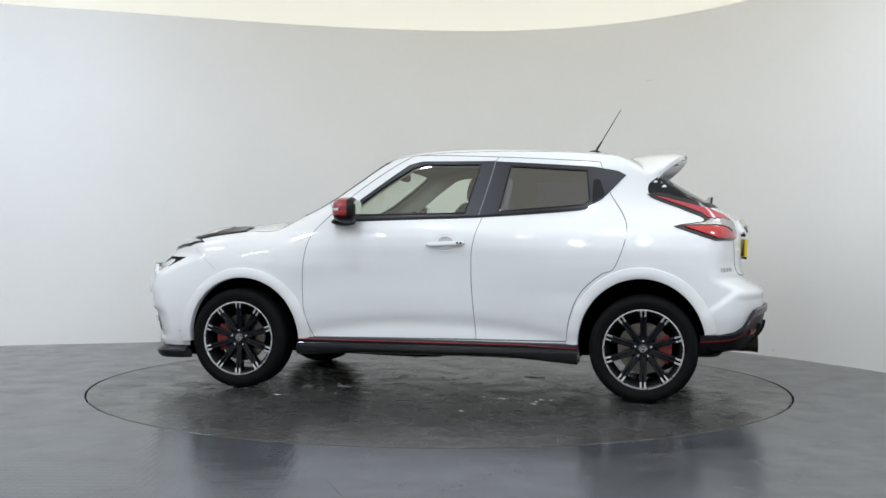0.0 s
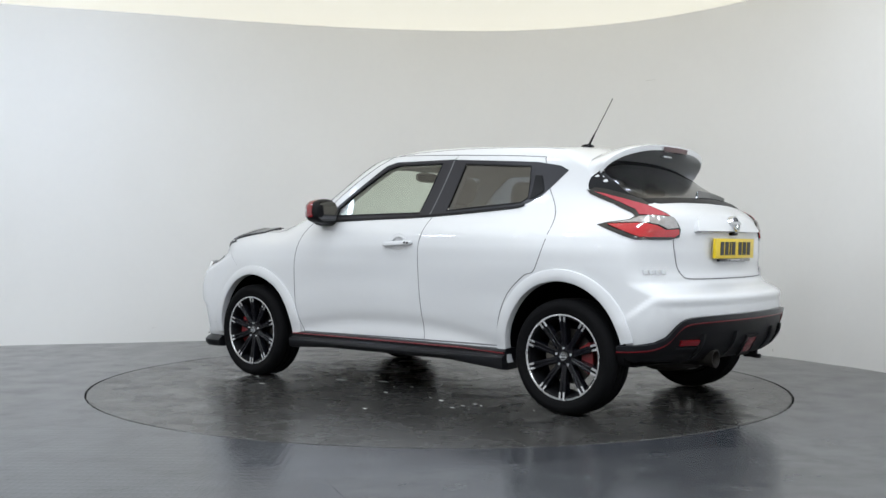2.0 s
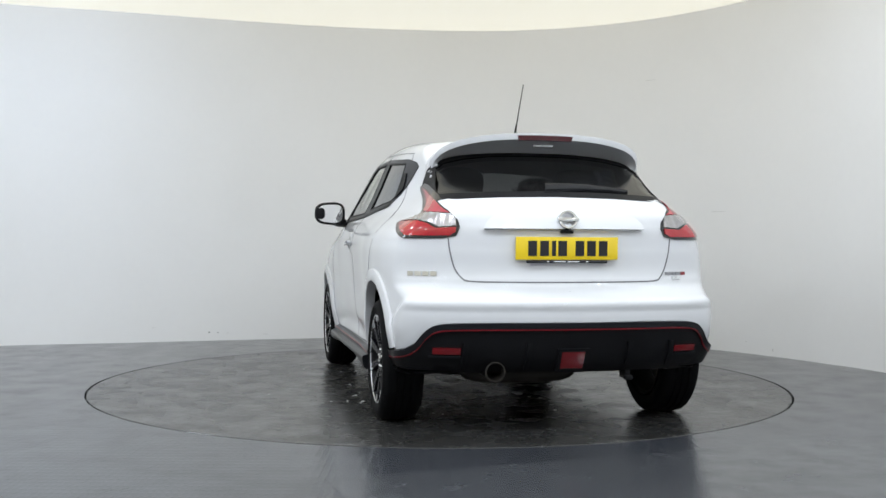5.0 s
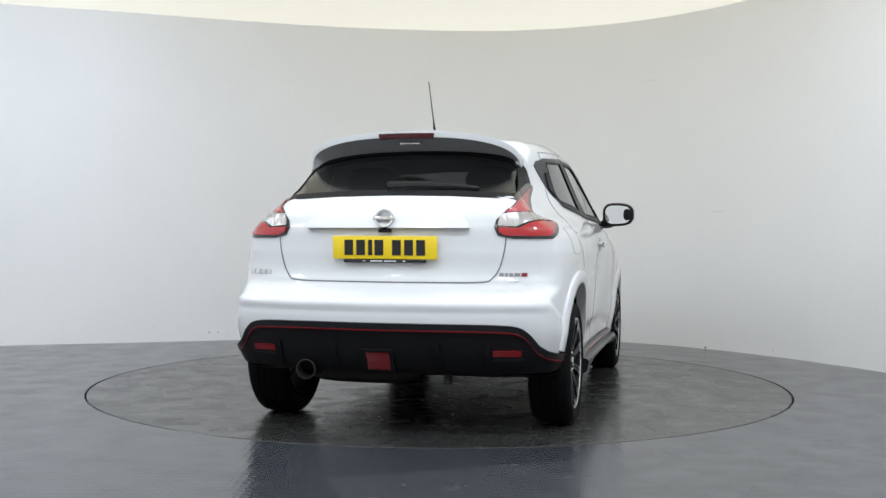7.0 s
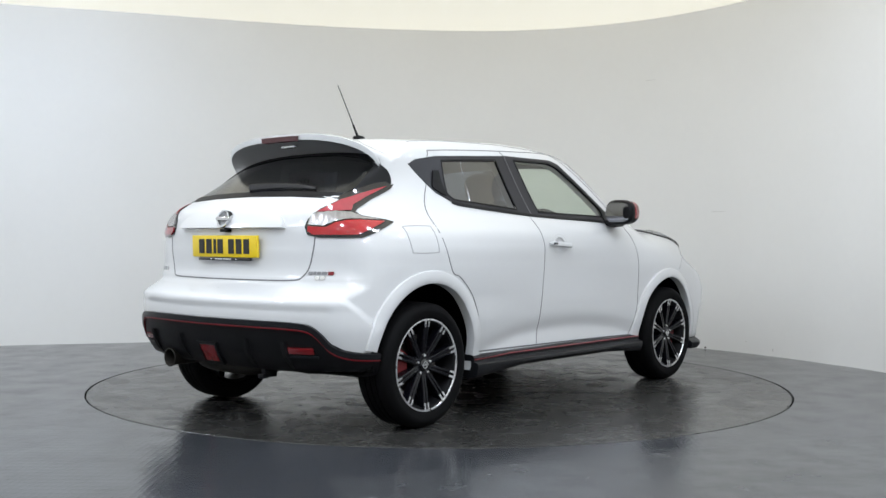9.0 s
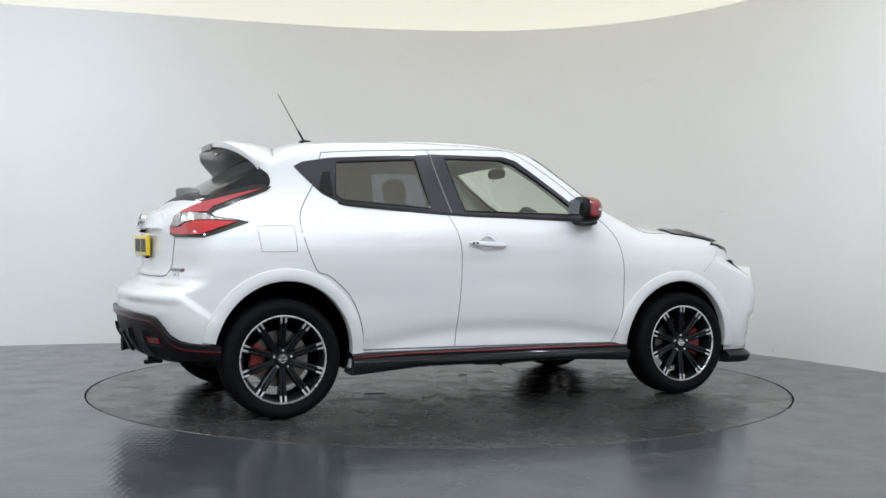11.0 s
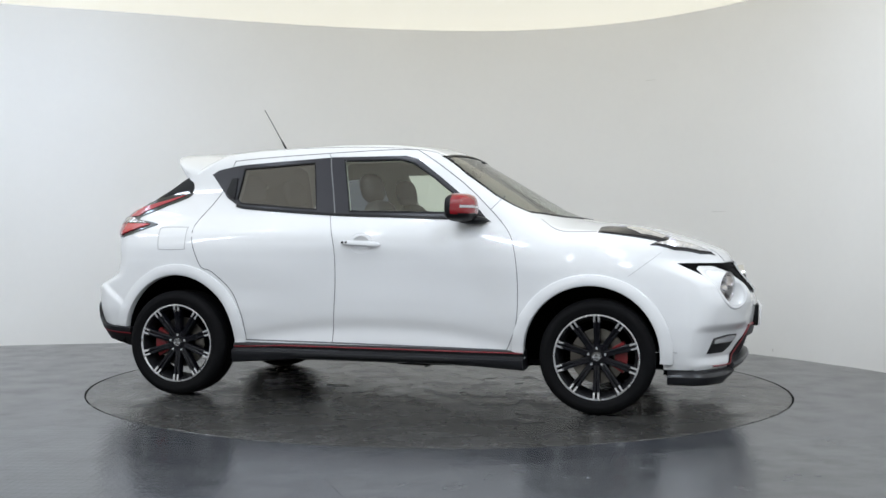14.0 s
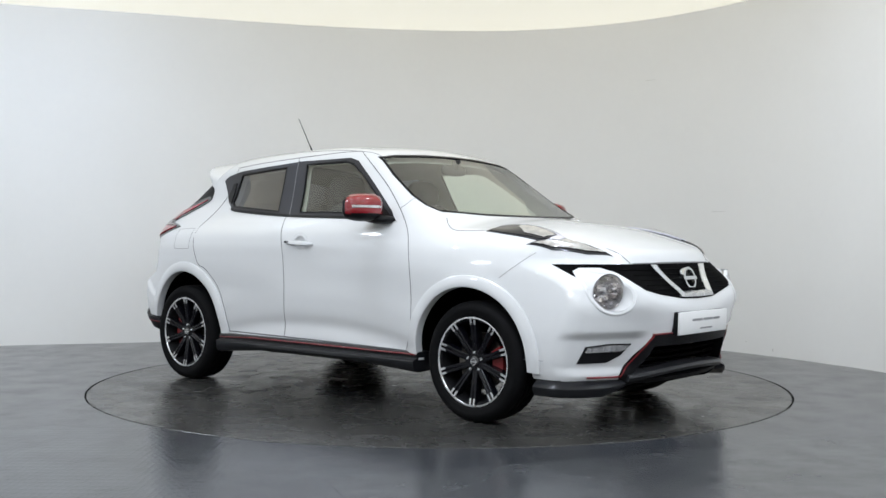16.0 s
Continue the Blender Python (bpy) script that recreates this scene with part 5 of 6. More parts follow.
def build_front(car):
    fr = from_round(1.2)
    # upper grille: black recess behind the opening, bars, chrome V and emblem
    gr = patch(GRILLE, from_front, "grille", M_MESH, car, "black grille", offset=0.003, depth=0.012, cell=0.025)
    edge = np.array(HALF_GRILLE)
    for z in (0.80, 0.775, 0.75, 0.725, 0.70, 0.678):
        reach = float(np.interp(z, [0.66, 0.70, 0.73, 0.785, 0.81], [0.24, 0.40, 0.425, 0.46, 0.62]))
        bm = bmesh.new()
        ys = np.linspace(-reach, reach, 31)
        p = from_front(np.stack([ys, ys * 0 + z], 1))
        rows = [[bm.verts.new((x - d, y, zz + h)) for d, h in ((-0.004, 0.004), (-0.009, 0.0), (-0.004, -0.004), (0.02, 0.0))] for x, y, zz in p]
        for r, t in zip(rows, rows[1:]):
            for k in range(4):
                bm.faces.new((r[k], r[(k + 1) % 4], t[(k + 1) % 4], t[k]))
        bmesh.ops.recalc_face_normals(bm, faces=bm.faces[:])
        part("grille_bar", bm, M_MESH, gr)
    # chrome V: a broad band down, across and up
    path = [(-0.290, 0.825), (-0.255, 0.78), (-0.195, 0.70), (-0.172, 0.670), (-0.14, 0.660), (0.14, 0.660), (0.172, 0.670), (0.195, 0.70), (0.255, 0.78), (0.290, 0.825)]
    inn = [(-0.232, 0.825), (-0.200, 0.78), (-0.155, 0.72), (-0.136, 0.696), (-0.11, 0.689), (0.11, 0.689), (0.136, 0.696), (0.155, 0.72), (0.200, 0.78), (0.232, 0.825)]
    pa, pb = smooth_curve(path, 5, False), smooth_curve(inn, 5, False)
    A, B = from_front(pa), from_front(pb)
    bm = bmesh.new()
    rows = [A + np.array([-0.03, 0, 0]), A + np.array([0.016, 0, 0]), A * 0.5 + B * 0.5 + np.array([0.026, 0, 0]), B + np.array([0.013, 0, 0]), B + np.array([-0.03, 0, 0])]
    vs = [[bm.verts.new(x) for x in r] for r in rows]
    for r, t in zip(vs, vs[1:]):
        for k in range(len(r) - 1):
            bm.faces.new((r[k], r[k + 1], t[k + 1], t[k]))
    bmesh.ops.recalc_face_normals(bm, faces=bm.faces[:])
    if max(bm.faces, key=lambda f: f.calc_center_median().x).normal.x < 0:
        bmesh.ops.reverse_faces(bm, faces=bm.faces[:])
    part("grille_frame", bm, M_SATIN, gr, "chrome V-shaped grille frame")
    em = lathe([(0.046, 0.02), (0.047, -0.012), (0.060, -0.012), (0.062, 0.02)], 40)
    box(em, (-0.066, -0.016, -0.010), (0.066, 0.0, 0.010), bevel=0.003)
    bmesh.ops.transform(em, matrix=pose(2.040, 0, 0.750, 0, 0, 90) @ pose(0, 0, 0, -14, 0, 0), verts=em.verts[:])
    part("front_emblem", em, M_CHROME, gr, "chrome ring emblem with a bar")
    bk = lathe([(0.001, 0.004), (0.050, 0.004), (0.050, 0.03)], 32)
    bmesh.ops.transform(bk, matrix=pose(2.034, 0, 0.750, 0, 0, 90) @ pose(0, 0, 0, -14, 0, 0), verts=bk.verts[:])
    part("emblem_back", bk, M_GLOSSBLACK, gr)
    # lower mouth
    bm = bmesh.new()
    p = from_front(shrink(smooth_curve(MOUTH, 3), -0.025))
    a = [bm.verts.new(x + np.array([-0.004, 0, 0])) for x in p]
    b = [bm.verts.new((x[0] - 0.16, x[1] * 0.96, x[2])) for x in p]
    n = len(a)
    for k in range(n):
        bm.faces.new((a[k], a[(k + 1) % n], b[(k + 1) % n], b[k]))
    bm.faces.new(b)
    bmesh.ops.recalc_face_normals(bm, faces=bm.faces[:])
    mo = part("lower_intake", bm, M_BLACK, car, "black lower air intake")
    for z in (0.415, 0.38, 0.345, 0.31):
        bm = bmesh.new()
        ys = np.linspace(-0.40 - (0.415 - z) * 0.6, 0.40 + (0.415 - z) * 0.6, 25)
        p = from_front(np.stack([ys, ys * 0 + z], 1))
        rows = [[bm.verts.new((x - d, y, zz + h)) for d, h in ((0.05, 0.006), (0.045, 0.0), (0.05, -0.006), (0.10, 0.0))] for x, y, zz in p]
        for r, t in zip(rows, rows[1:]):
            for k in range(4):
                bm.faces.new((r[k], r[(k + 1) % 4], t[(k + 1) % 4], t[k]))
        bmesh.ops.recalc_face_normals(bm, faces=bm.faces[:])
        part("intake_bar", bm, M_MESH, mo)
    frame_out = shrink(MOUTH, -0.03)
    ring_patch(frame_out, shrink(MOUTH, 0.034), from_front, "intake_surround", M_BLACK, mo, "black intake surround", offset=0.006, depth=0.02, lip=0.06)
    ribbon([(-0.71, 0.276), (-0.565, 0.274), (-0.53, 0.287), (-0.475, 0.365), (-0.398, 0.470), (-0.375, 0.480), (0.0, 0.483), (0.375, 0.480), (0.398, 0.470), (0.475, 0.365), (0.53, 0.287),
            (0.565, 0.274), (0.71, 0.276)], from_front, "red_line", M_RED, mo, "red pinstripe round the intake", width=0.0055, offset=0.010, thick=0.012, per=4)
    # splitter winglets under the bumper corners
    for s in (1, -1):
        ang = np.linspace(35, 61, 24)
        tip = np.clip((ang - 35) / 7, 0, 1)
        base = fr(np.stack([ang * s, ang * 0 + 0.24], 1))
        nn = normals(base)
        nn[:, 2] = 0
        nn /= np.linalg.norm(nn, axis=1, keepdims=True)
        rows = []
        for z, d in ((0.296, -0.02), (0.288, 0.005), (0.262, 0.012), (0.246, 0.036), (0.232, 0.048), (0.210, 0.046), (0.188, 0.030), (0.184, -0.06)):
            q_ = base + nn * d
            q_[:, 2] = 0.248 + (z - 0.248) * (0.45 + 0.55 * tip) - 0.010 * tip
            rows.append(q_)
        bm = bmesh.new()
        vs = [[bm.verts.new(x) for x in r] for r in rows]
        for r, t in zip(vs, vs[1:]):
            for k in range(len(r) - 1):
                bm.faces.new((r[k], r[k + 1], t[k + 1], t[k]))
        bm.faces.new([r[0] for r in vs])
        bm.faces.new([r[-1] for r in vs][::-1])
        bmesh.ops.recalc_face_normals(bm, faces=bm.faces[:])
        if max(bm.faces, key=lambda f: f.calc_center_median().y * s).normal.y * s < 0:
            bmesh.ops.reverse_faces(bm, faces=bm.faces[:])
        part("front_splitter", bm, M_SKIRT, car, "dark grey splitter winglet under the bumper corner")
    # raised middle bow between the winglets, and the black undertray behind it
    ys = np.linspace(-0.50, 0.50, 41)
    x0s = from_front(np.stack([ys, ys * 0 + 0.30], 1))[:, 0]
    for name, mat, text, prof in (
            ("splitter_bow", M_BOW, "satin grey centre bow", ((-0.09, 0.302), (-0.006, 0.297), (0.012, 0.288), (0.018, 0.272), (0.008, 0.256), (-0.08, 0.250))),
            ("undertray", M_WELL, "black undertray", ((-0.02, 0.256), (-0.035, 0.225), (-0.08, 0.195), (-0.16, 0.178), (-0.30, 0.172)))):
        bm = bmesh.new()
        rows = []
        for y, x0 in zip(ys, x0s):
            rise = 0.030 * (abs(y) / 0.5) ** 2 - 0.018
            rows.append([bm.verts.new((x0 + d, y, z - rise)) for d, z in prof])
        for r, t in zip(rows, rows[1:]):
            for k in range(len(prof) - 1):
                bm.faces.new((r[k], r[k + 1], t[k + 1], t[k]))
        bm.faces.new(rows[0])
        bm.faces.new(rows[-1][::-1])
        bmesh.ops.recalc_face_normals(bm, faces=bm.faces[:])
        if max(bm.faces, key=lambda f: f.calc_center_median().x).normal.x < 0:
            bmesh.ops.reverse_faces(bm, faces=bm.faces[:])
        part(name, bm, mat, car, text)
    # front plate on its bracket
    m = pose(2.126, 0, 0.527, 0, 2, 0)
    bm = bmesh.new()
    box(bm, (-0.005, -0.262, -0.058), (0.008, 0.262, 0.058), m, 0.003)
    pl = part("front_plate", bm, M_PLATEW, car, "white show plate with grey bars on a black bracket")
    for y0, y1, z0, z1 in ((-0.13, -0.02, 0.008, 0.020), (-0.01, 0.10, 0.008, 0.020), (0.11, 0.17, 0.008, 0.020), (-0.04, 0.09, -0.036, -0.028)):
        bm = bmesh.new()
        box(bm, (0.0075, y0, z0), (0.0095, y1, z1), m)
        part("plate_bar", bm, M_GREYINK, pl)
    bm = bmesh.new()
    box(bm, (-0.055, -0.262, -0.062), (-0.006, 0.262, 0.058), m, 0.006)
    part("plate_bracket", bm, M_BLACK, pl, "black plate bracket")
    for s in (1, -1):
        my = lambda o, s=s: [(y * s, z) for y, z in o]
        # fog and daytime lamp
        fog = patch(my([(0.755, 0.345), (0.62, 0.346), (0.555, 0.378), (0.500, 0.437), (0.62, 0.441), (0.732, 0.428)]), from_front, "fog_lamp", M_BLACK, car, "black fog lamp pocket with a bright strip",
                    offset=0.004, depth=0.02, cell=0.03)
        patch(my([(0.730, 0.400), (0.58, 0.403), (0.540, 0.408), (0.512, 0.431), (0.62, 0.435), (0.724, 0.422)]), from_front, "daytime_lamp", M_CLEARLENS, fog, "bright ribbed daytime lamp strip",
              offset=0.012, depth=0.014, cell=0.012, lift=lambda q: 0.004 * np.sin(q[:, 0] * 210))
        # round lamp: white bezel, chrome bowl, glass
        at = from_front(np.array([[0.640 * s, 0.692]]))
        lamp_m = pose(at[0][0] - 0.012, 0.640 * s, 0.692, 0, 0, 90 + s * 25) @ pose(0, 0, 0, 4, 0, 0)
        # bezel: a soft rim on the body that dips into the lamp's bowl
        a = np.linspace(0, 2 * math.pi, 72, endpoint=False)
        rows = []
        for r, up in ((0.117, -0.003), (0.112, 0.002), (0.107, 0.0045), (0.102, 0.0045), (0.097, 0.001)):
            q = from_front(np.stack([0.640 * s + r * np.cos(a), 0.692 + r * np.sin(a)], 1))
            rows.append(q + normals(q) * up)
        rows += [np.array([lamp_m @ Vector((r * math.cos(t) * -s, d, r * math.sin(t))) for t in a]) for r, d in ((0.092, 0.010), (0.087, 0.030))]
        bz = bmesh.new()
        vs = [[bz.verts.new(p) for p in row] for row in rows]
        for p, q in zip(vs, vs[1:]):
            for k in range(72):
                bz.faces.new((p[k], p[(k + 1) % 72], q[(k + 1) % 72], q[k]))
        bmesh.ops.recalc_face_normals(bz, faces=bz.faces[:])
        if max(bz.faces, key=lambda f: f.calc_center_median().x).normal.x < 0:
            bmesh.ops.reverse_faces(bz, faces=bz.faces[:])
        rl = part("round_lamp", bz, M_PAINT, car, "round headlamp in a white bezel")
        bw = lathe([(0.088, 0.024), (0.085, 0.012), (0.081, 0.020), (0.074, 0.05), (0.055, 0.075), (0.022, 0.085), (0.020, 0.060), (0.001, 0.056)], 48)
        for v in bw.verts:
            r = math.hypot(v.co.x, v.co.z)
            if 0.03 < r < 0.083:
                v.co.y += 0.006 * math.sin(9 * math.atan2(v.co.z, v.co.x))
        bmesh.ops.transform(bw, matrix=lamp_m, verts=bw.verts[:])
        part("reflector", bw, M_LAMPBOWL, rl, "faceted chrome reflector", smooth=False)
        gl = lathe([(0.087, 0.016), (0.072, 0.002), (0.045, -0.007), (0.001, -0.012)], 48)
        bmesh.ops.transform(gl, matrix=lamp_m, verts=gl.verts[:])
        part("lens", gl, M_HEADLENS, rl, "clear domed lens")
        # boomerang lamp on the wing
        wing = from_wing(s)
        up = [(0.236, 0.172), (0.250, 0.066), (0.226, -0.010), (0.150, -0.046), (0.040, -0.050), (-0.070, -0.024), (-0.114, -0.008), (-0.100, 0.060), (-0.050, 0.106), (0.042, 0.128), (0.124, 0.148)]
        lo = [(-0.042, 0.156), (-0.076, 0.102), (-0.120, -0.004), (-0.190, -0.036), (-0.248, -0.064), (-0.318, -0.112), (-0.262, -0.024), (-0.142, 0.102)]
        whole = [(0.250, 0.182), (0.262, 0.062), (0.236, -0.020), (0.152, -0.057), (0.038, -0.061), (-0.070, -0.036), (-0.118, -0.020), (-0.186, -0.047), (-0.250, -0.076), (-0.340, -0.130), (-0.272, -0.016),
                 (-0.146, 0.112), (-0.024, 0.170), (-0.050, 0.116), (0.042, 0.138), (0.124, 0.158)]
        bulge = lambda q, s=s: 0.020 * np.exp(-((q[:, 0] - 0.06) / 0.14) ** 2) * np.exp(-((q[:, 1] - 0.04) / 0.06) ** 2)
        hl = patch(whole, wing, "headlamp", M_HEADRIM, car, "boomerang headlamp with dark and silver lenses", offset=0.003, depth=0.014, cell=0.016, lift=bulge)
        patch(up, wing, "upper_lens", M_HEADDARK, hl, "smoked silver upper lens", offset=0.007, depth=0.006, cell=0.014, lift=bulge)
        patch([(0.130, 0.070), (0.140, -0.006), (0.060, -0.020), (-0.035, 0.004), (-0.078, 0.022), (-0.060, 0.088), (0.050, 0.112)], wing, "reflector", M_CLEARLENS, hl, "bright bowl reflector",
              offset=0.010, depth=0.006, cell=0.012, lift=bulge)
        patch([(0.19, -0.028), (0.15, -0.048), (0.04, -0.053), (-0.07, -0.028), (-0.118, -0.010), (-0.128, 0.05), (-0.092, 0.085), (-0.088, 0.045), (-0.084, 0.012), (-0.055, -0.003), (0.04, -0.026), (0.15, -0.022)],
              wing, "light_guide", M_GUIDE, hl, "pale lilac light guide", offset=0.011, depth=0.006, cell=0.012, lift=bulge)
        patch(lo, wing, "lower_lens", M_HEADDARK, hl, "dark lower lens", offset=0.006, depth=0.005, cell=0.016, lift=bulge)
        patch(shrink(lo, 0.006), wing, "lower_reflector", M_CLEARLENS, hl, "silver ribbed lower reflector", offset=0.0085, depth=0.006, cell=0.010, lift=lambda q: bulge(q) + 0.0012 * np.sin(q[:, 0] * 260))


M_HEADRIM = material("grey lamp edge", (0.03, 0.03, 0.034), 0.25, spec=0.3, coat=0.2, vary=0.15, vary_scale=12)
# patchy tone puts the facets' dark and bright reflections into the colour
M_LAMPBOWL = material("faceted lamp bowl", (0.62, 0.59, 0.58), 0.10, metal=1.0, vary=0.8, vary_scale=22)
M_HEADDARK = material("smoked headlamp inside", (0.012, 0.012, 0.015), 0.18, metal=0.0, spec=0.3, coat=0.25, vary=0.5, vary_scale=14)


def build_mirrors(car):
    for s in (1, -1):
        c = Vector((0.505, s * 0.922, 1.125))

        def cut(p):
            # flat towards the back, tapering to the outer end
            if p.x < -0.02:
                p.x = -0.02 + (p.x + 0.02) * 0.40
            t = (p.y * s + 0.11) / 0.22
            p.z *= 1.0 - 0.14 * t
            p.x += 0.012 * (1 - t) - 0.035 * max(0, t - 0.5)
            return p
        bm = bmesh.new()
        blob(bm, c, (0.098, 0.102, 0.082), 3.0, 48, 32, cut)
        mi = part("door_mirror", bm, M_BLACK, car, "black door mirror with a dark red cap")
        bm = bmesh.new()
        blob(bm, c, (0.101, 0.1055, 0.0855), 3.0, 48, 32, cut)
        bmesh.ops.delete(bm, geom=[v for v in bm.verts if v.co.x < c.x - 0.022 or v.co.z < c.z - 0.040], context="VERTS")
        part("cap", bm, M_MIRRORRED, mi, "dark red mirror cap")
        # indicator strip across the cap
        bm = bmesh.new()
        rows = []
        for y in np.linspace(-0.060, 0.101, 20):
            # front of the cap at that place
            t = (y + 0.11) / 0.22
            d = abs(y / 0.1055) ** 3.0
            x = 0.101 * max(0.02, (1 - d - abs(0.16) ** 3)) ** (1 / 3) + 0.012 * (1 - t) - 0.035 * max(0, t - 0.5)
            w = 0.0065 if y > -0.06 else 0.002
            rows.append([bm.verts.new((c.x + x + dx, c.y + s * y * 1.01, c.z + 0.004 + h)) for dx, h in ((-0.002, w + 0.002), (0.004, w), (0.004, -w), (-0.002, -w - 0.002))])
        for r, t in zip(rows, rows[1:]):
            for k in range(3):
                bm.faces.new((r[k], r[k + 1], t[k + 1], t[k]))
        bmesh.ops.recalc_face_normals(bm, faces=bm.faces[:])
        part("indicator", bm, M_CLEARLENS, mi, "clear indicator strip")
        bm = bmesh.new()
        ang = [2 * math.pi * k / 40 for k in range(40)]
        sup = lambda a, rx, rz: (math.copysign(abs(math.cos(a)) ** 0.6, math.cos(a)) * rx, math.copysign(abs(math.sin(a)) ** 0.6, math.sin(a)) * rz)
        loop = [bm.verts.new((c.x - 0.0525 - 0.010 * (sup(a, 1, 1)[0]) * 0, c.y + s * sup(a, 0.084, 0.066)[0], c.z + sup(a, 0.084, 0.066)[1] * (1 - 0.14 * (sup(a, 0.084, 1)[0] + 0.11) / 0.22))) for a in ang]
        bm.faces.new(loop)
        bmesh.ops.recalc_face_normals(bm, faces=bm.faces[:])
        if bm.faces[:][0].normal.x > 0:
            bmesh.ops.reverse_faces(bm, faces=bm.faces[:])
        part("mirror_glass", bm, M_MIRROR, mi, "mirror glass")
        # foot on the door
        bm = bmesh.new()
        blob(bm, (0.575, s * 0.815, 1.058), (0.075, 0.075, 0.024), 2.4, 28, 14)
        blob(bm, (0.535, s * 0.85, 1.070), (0.05, 0.05, 0.03), 2.4, 24, 12)
        part("foot", bm, M_BLACK, mi, "black mirror foot")
        patch([(0.505, 1.155), (0.60, 1.085), (0.665, 1.050), (0.55, 1.052), (0.50, 1.060)], from_side(s), "sail", M_BLACK, mi, "black corner trim", offset=0.008, depth=0.01, cell=0.03)


M_MIRROR = material("mirror glass", (0.85, 0.86, 0.88), 0.01, metal=1.0, rough_vary=0.004)


def build_handles(car):
    for s in (1, -1):
        pr = from_side(s)
        a = np.linspace(0, 2 * math.pi, 44, endpoint=False)
        oval = np.stack([-0.085 + 0.072 * np.cos(a), 0.925 + 0.060 * np.sin(a)], 1)
        r = lambda q: np.hypot((q[:, 0] + 0.085) / 0.072, (q[:, 1] - 0.925) / 0.060)
        patch(oval, pr, "handle_cup", M_PAINT, car, offset=0.0012, depth=0.003, cell=0.008, lift=lambda q: -0.018 * np.clip(1 - r(q) ** 2, 0, 1) ** 1.2)
        bm = bmesh.new()
        xs = np.linspace(-0.205, 0.035, 33)
        rows = []
        for x in xs:
            u = (x + 0.085) / 0.12
            w = 0.0165 * max(0.05, 1 - abs(u) ** 5) ** 0.5
            out = 0.030 * max(0.0, 1 - abs(u) ** 4) ** 0.5 + 0.002
            y0 = float(pr(np.array([[x, 0.928]]))[0][1])
            z0 = 0.930 - 0.012 * (u + 1) / 2
            rows.append([bm.verts.new((x, y0 + s * (out * o + h), z0 + w * zz)) for o, h, zz in ((0.35, 0, -0.8), (0.75, 0, -1.0), (1, 0, -0.55), (1, 0.001, 0.2), (0.85, 0, 0.85), (0.45, 0, 0.9))])
        for p, q in zip(rows, rows[1:]):
            for k in range(6):
                bm.faces.new((p[k], p[(k + 1) % 6], q[(k + 1) % 6], q[k]))
        bm.faces.new(rows[0])
        bm.faces.new(rows[-1][::-1])
        bmesh.ops.recalc_face_normals(bm, faces=bm.faces[:])
        h = part("door_handle", bm, M_PAINT, car, "white pull handle")
        for x in (-0.185, -0.163):
            k = lathe([(0.001, -0.003), (0.0055, -0.003), (0.0065, 0.004)], 14)
            y0 = float(pr(np.array([[x, 0.93]]))[0][1])
            bmesh.ops.transform(k, matrix=pose(x, y0 + s * 0.031, 0.930, 0, 0, 180 if s > 0 else 0), verts=k.verts[:])
            part("key_button", k, M_BLACK, h)


def build_antenna(car):
    base, tip = Vector((-0.905, 0, 1.525)), Vector((-1.079, -0.004, 1.820))
    bm = bmesh.new()
    d = (tip - base).normalized()
    side, up = d.cross(Vector((0, 1, 0))).normalized(), Vector((0, 1, 0))
    prev = None
    for k, r in ((0.0, 0.018), (0.06, 0.010), (0.10, 0.007), (0.28, 0.0052), (0.285, 0.0032), (0.6, 0.0028), (0.98, 0.0022), (0.985, 0.003), (1.0, 0.002)):
        c = base.lerp(tip, k)
        ring = [bm.verts.new(c + side * r * math.cos(a) + up * r * math.sin(a)) for a in (2 * math.pi * j / 10 for j in range(10))]
        if prev:
            for j in range(10):
                bm.faces.new((prev[j], prev[(j + 1) % 10], ring[(j + 1) % 10], ring[j]))
        prev = ring
    bm.faces.new(prev)
    bmesh.ops.recalc_face_normals(bm, faces=bm.faces[:])
    an = part("antenna", bm, M_BLACK, car, "black rod antenna")
    bm = bmesh.new()
    blob(bm, (-0.905, 0, 1.535), (0.045, 0.022, 0.016), 2.2, 20, 10)
    part("foot", bm, M_BLACK, an)


